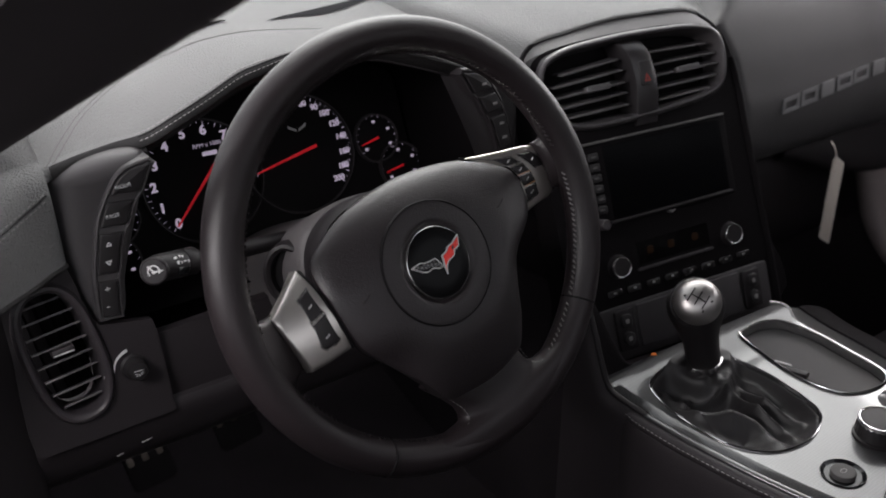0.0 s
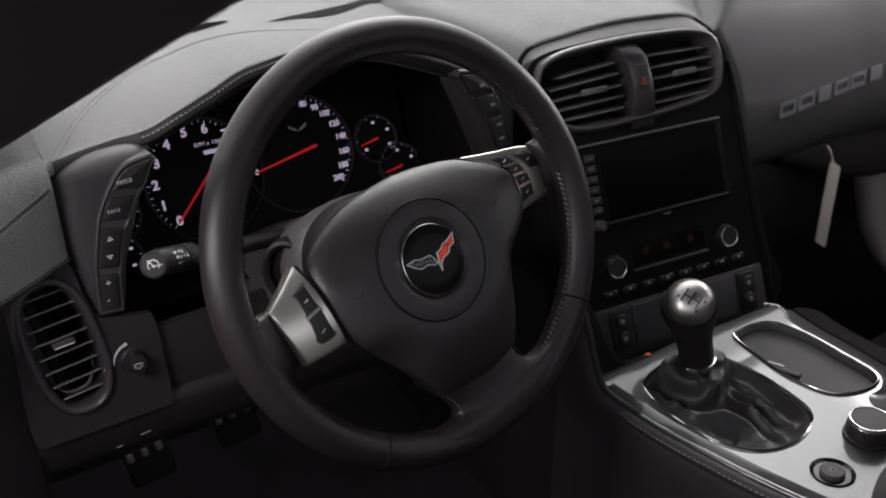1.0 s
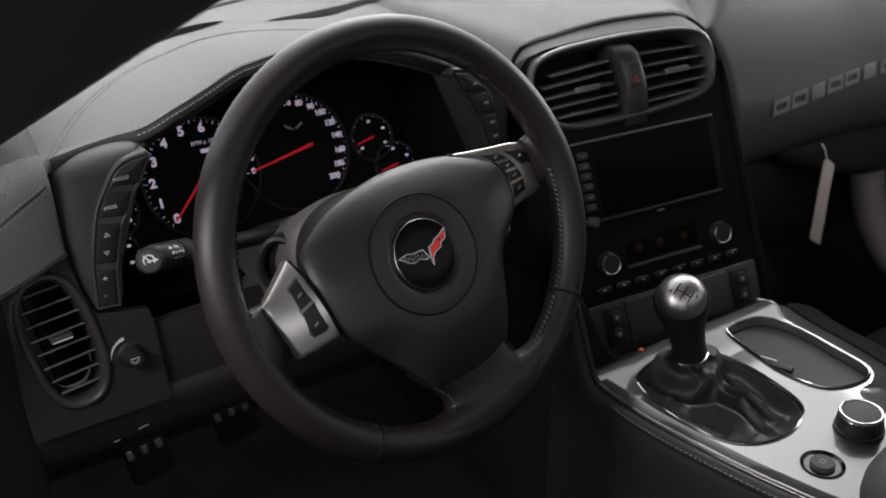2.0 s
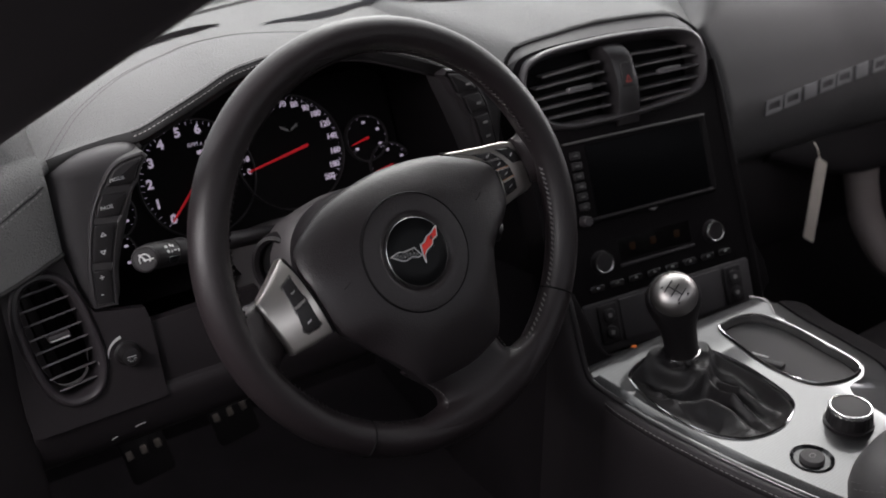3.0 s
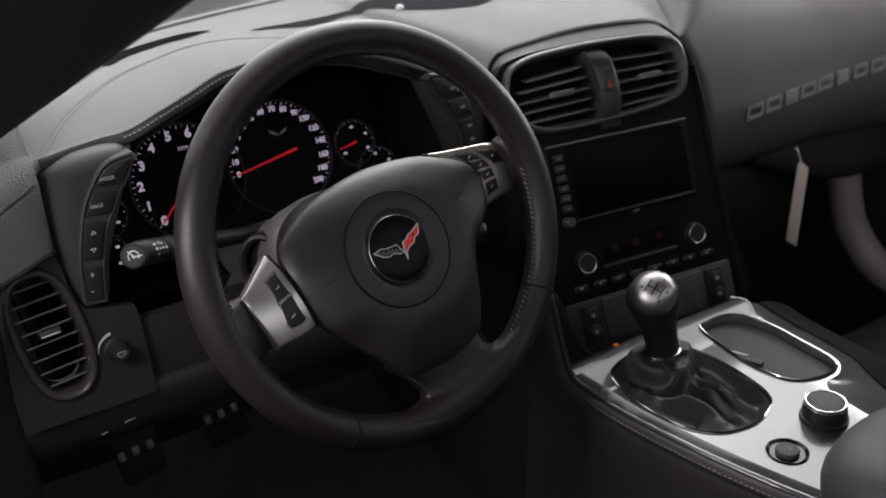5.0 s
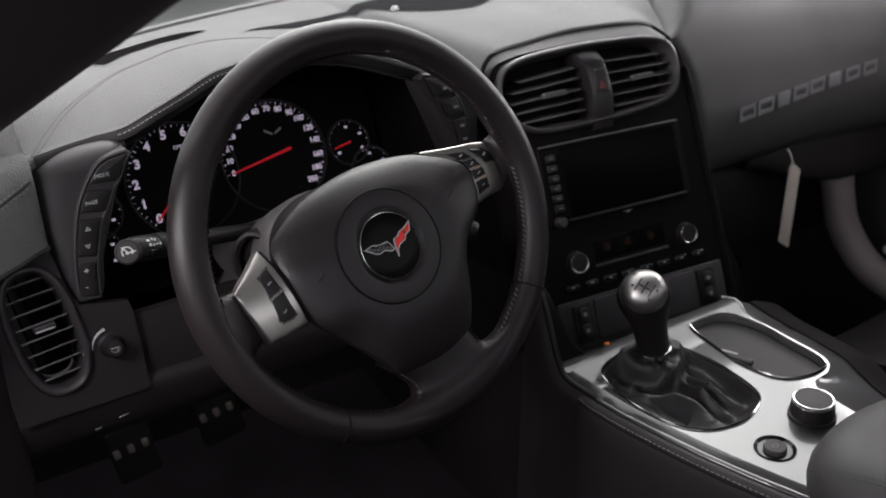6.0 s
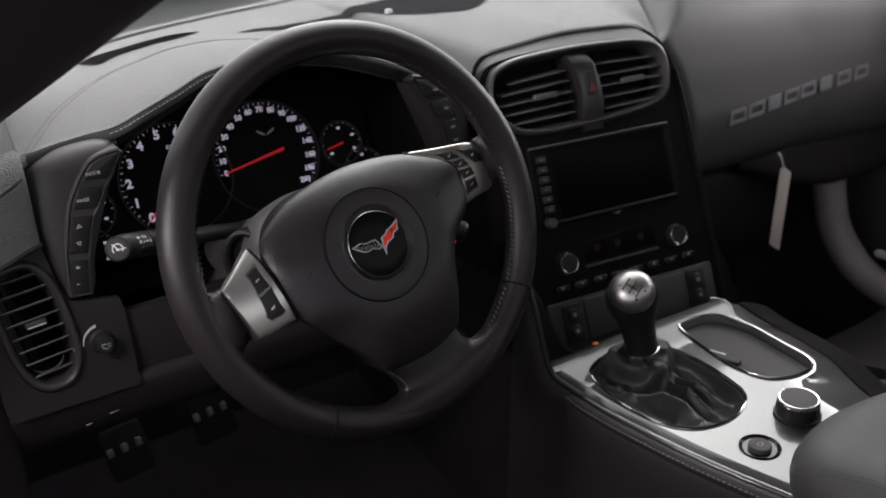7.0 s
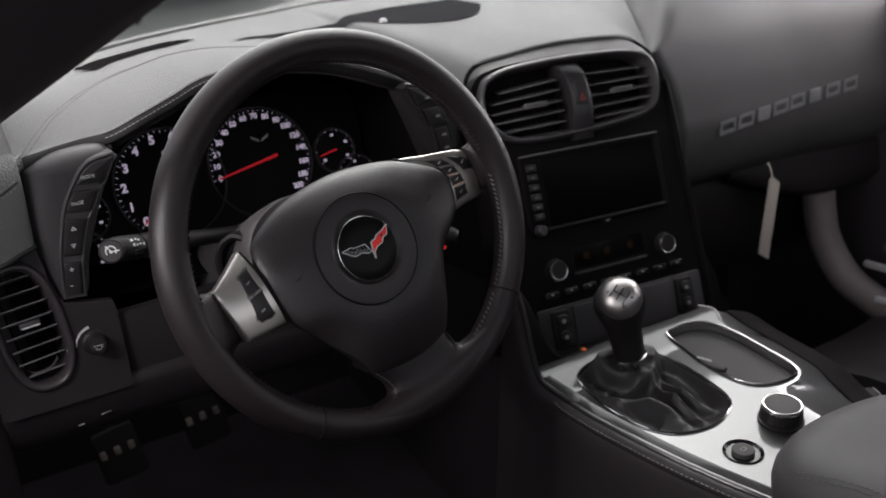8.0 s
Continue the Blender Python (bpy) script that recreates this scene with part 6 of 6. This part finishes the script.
def armrest():
    t = thing("armrest", "black leather padded armrest at the console's rear", "armrest", (-0.03, -0.42, ZC))
    outline = smooth([(-0.158, -0.60), (-0.160, -0.40), (-0.158, -0.330), (-0.146, -0.292), (-0.116, -0.266), (-0.062, -0.256), (-0.005, -0.260), (0.040, -0.275), (0.066, -0.300), (0.075, -0.345), (0.078, -0.60)][::-1], 5)
    rings = [[(x, y, z) for x, y in inset(outline, d)] for d, z in ((0.006, ZC - 0.004), (0.001, ZC + 0.006), (0.0, ZC + 0.018), (0.002, ZC + 0.030), (0.008, ZC + 0.042), (0.018, ZC + 0.051), (0.032, ZC + 0.056), (0.05, ZC + 0.058))]
    pad = part("pad", loft(rings), ARM_LEATHER, t)
    for line in (((-0.1310, -0.2785, 0.5785), (-0.1371, -0.2842, 0.5829), (-0.1431, -0.3123, 0.5969), (-0.1410, -0.3312, 0.6020), (-0.1372, -0.3486, 0.6042), (-0.1345, -0.3636, 0.6053), (-0.1336, -0.3774, 0.6056), (-0.1330, -0.50, 0.6058)),
                 ((-0.1370, -0.2840, 0.5765), (-0.1428, -0.2902, 0.5816), (-0.1467, -0.3151, 0.5944), (-0.1439, -0.3334, 0.5996), (-0.1414, -0.3515, 0.6027), (-0.1389, -0.3641, 0.6037), (-0.1382, -0.40, 0.6042), (-0.1377, -0.50, 0.6042))):
        part("stitching", stitches(smooth(line, 5, closed=False), 0.004, 0.002, 0.00042), LACE, pad)


armrest()

# ---- passenger's door, pedals ----
def passenger_door():
    t = thing("passenger_door", "dark passenger door panel with a curved grab handle", "car door", (0.72, 0.1, 0.3))
    part("panel", surface([[(0.735 - 0.02 * math.sin(math.pi * k / 10), y, 0.20 + 0.68 * k / 10) for y in np.linspace(-0.9, 0.45, 20)] for k in range(11)], thick=0.02), PLASTIC, t)
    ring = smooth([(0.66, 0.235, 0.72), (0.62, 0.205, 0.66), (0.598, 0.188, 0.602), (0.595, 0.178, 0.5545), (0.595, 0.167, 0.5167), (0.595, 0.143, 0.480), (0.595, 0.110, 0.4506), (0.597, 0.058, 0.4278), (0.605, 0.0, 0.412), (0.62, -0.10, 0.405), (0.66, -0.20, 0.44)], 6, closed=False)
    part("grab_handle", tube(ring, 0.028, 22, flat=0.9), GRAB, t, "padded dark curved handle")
    part("speaker_ring", ring_frame(oval(0.17, 0.17, 32), [(0, 0), (0.002, 0.006), (0.008, 0.006), (0.012, 0.0)], frame_of((0.72, 0.09, 0.47), (0, -1, 0), (0, 0, 1))), DARK, t)
    part("latch_pull", box(-0.05, 0.022, -0.0055, 0.0055, -0.008, 0.004, frame_of((0.605, 0.045, 0.486), (0, 1, 0.03), (0, 0, 1)) @ pose(0, 0, 0, 0, 0, 180), 0.003), PALE, t, "small pale pull")
    part("upper_ledge", box(-0.03, 0.06, -0.006, 0.006, -0.008, 0.004, frame_of((0.62, 0.045, 0.515), (0, -1, 0.0), (0, 0, 1)), 0.003), LEATHER, t)
    part("lower_pull", box(0.008, 0.05, -0.0045, 0.0045, -0.006, 0.003, frame_of((0.566, 0.058, 0.4470), (0, -1, 0.05), (0, 0, 1)), 0.002), INK, t, "bright metal catch")


passenger_door()


def pedal(x, z, w, label):
    t = thing("pedal", label, "pedal", (x, 0.52, z - 0.1), group="foot pedals")
    P = frame_of((x, 0.50, z), (1, 0.0, 0.12), (0, 0.35, 1))
    part("pad", slab(rrect(w, 0.075, 0.008, 3), -0.008, 0.0, P, 0.002), LOWER, t)
    for k in range(3):
        part("grip_bar", box(-w / 2 + 0.004 + k * (w / 3), -w / 2 + 0.0125 + k * (w / 3), -0.004, 0.008, 0, 0.004, P @ pose(0, 0.004, 0), 0.0015), PEDAL, t)
    part("arm", tube([P @ V(0, 0, -0.008), P @ V(0, 0.12, -0.05), P @ V(0, 0.22, -0.06)], 0.008, 8), DARK, t)


pedal(-0.398, 0.380, 0.062, "black foot pedal with pale metal grip bars")
pedal(-0.524, 0.370, 0.060, "black clutch pedal with pale metal grip bars")

buckle = thing("seat_belt_buckle", "dark seat belt buckle beside the tunnel", "seat belt", (0.18, -0.17, 0.48))
BK = frame_of((0.175, -0.165, 0.497), (0.9, -0.45, 0.05), (0.45, 0.9, 0.2))
part("body", slab(rrect(0.055, 0.026, 0.006, 3), -0.016, 0.0, BK, 0.004), DARK, buckle)
part("release_key", slab(rrect(0.018, 0.018, 0.003, 3, cx=0.014), -0.002, 0.0012, BK, 0.001), LOWER, buckle)
part("slot_rim", tube([BK @ V(0.0265, -0.010, -0.001), BK @ V(0.0275, 0.0, 0.0), BK @ V(0.0265, 0.010, -0.001)], 0.0012, 6), BADGE, buckle, "pale metal lip")
part("stem", tube([BK @ V(-0.02, 0, -0.006), BK @ V(-0.05, 0.005, -0.03), BK @ V(-0.06, 0.0, -0.16)], 0.009, 8, flat=0.5), DARK, buckle)

seat = thing("passenger_seat", "black leather passenger seat cushion beyond the tunnel", "car seat", (0.4, -0.35, 0.25))
rows = []
for k in range(15):
    y = 0.02 - 0.6 * k / 14
    z = 0.335 + 0.06 * math.sin(min(1, k / 5) * math.pi / 2) - 0.02 * k / 14
    rows.append([(x, y, z + 0.035 * abs((x - 0.42) / 0.22) ** 3 - (0.12 if k == 0 else 0)) for x in np.linspace(0.20, 0.56, 16)])
part("cushion", surface(rows, thick=-0.08), SEAT, seat)
for x0 in (0.215, 0.545):
    part("bolster", tube([(x0, 0.0, 0.335), (x0, -0.06, 0.385), (x0, -0.16, 0.408), (x0, -0.30, 0.412), (x0, -0.50, 0.405)], [0.02, 0.032, 0.036, 0.036, 0.034], 14), SEAT, seat, "rounded side bolster")
    part("piping", tube([(x0 + (0.03 if x0 < 0.4 else -0.03), -0.03, 0.372), (x0 + (0.033 if x0 < 0.4 else -0.033), -0.16, 0.412), (x0 + (0.033 if x0 < 0.4 else -0.033), -0.50, 0.408)], 0.002, 6), THREAD, seat)

# ---- outside ----
hedge = part("backdrop", surface([[(14 * math.sin(a), 14 * math.cos(a), z) for a in np.linspace(-1.6, 1.6, 40)] for z in (-0.3, 1.0, 2.2)]), material("far_wall_paint", (0.09, 0.10, 0.092), 0.9, vary=0.35), None)
tagged(hedge, "dull grey green wall outside, far beyond the windscreen", "backdrop", kind="structure")

post = thing("outside_post", "thin dark post standing far outside, beyond the windscreen", "post", (2.75, 10.8, -0.3))
part("shaft", box(2.715, 2.785, 10.77, 10.83, -0.3, 2.0, bevel=0.01), DARK, post)
part("cap", box(2.69, 2.81, 10.745, 10.855, 2.0, 2.05, bevel=0.01), DARK, post)
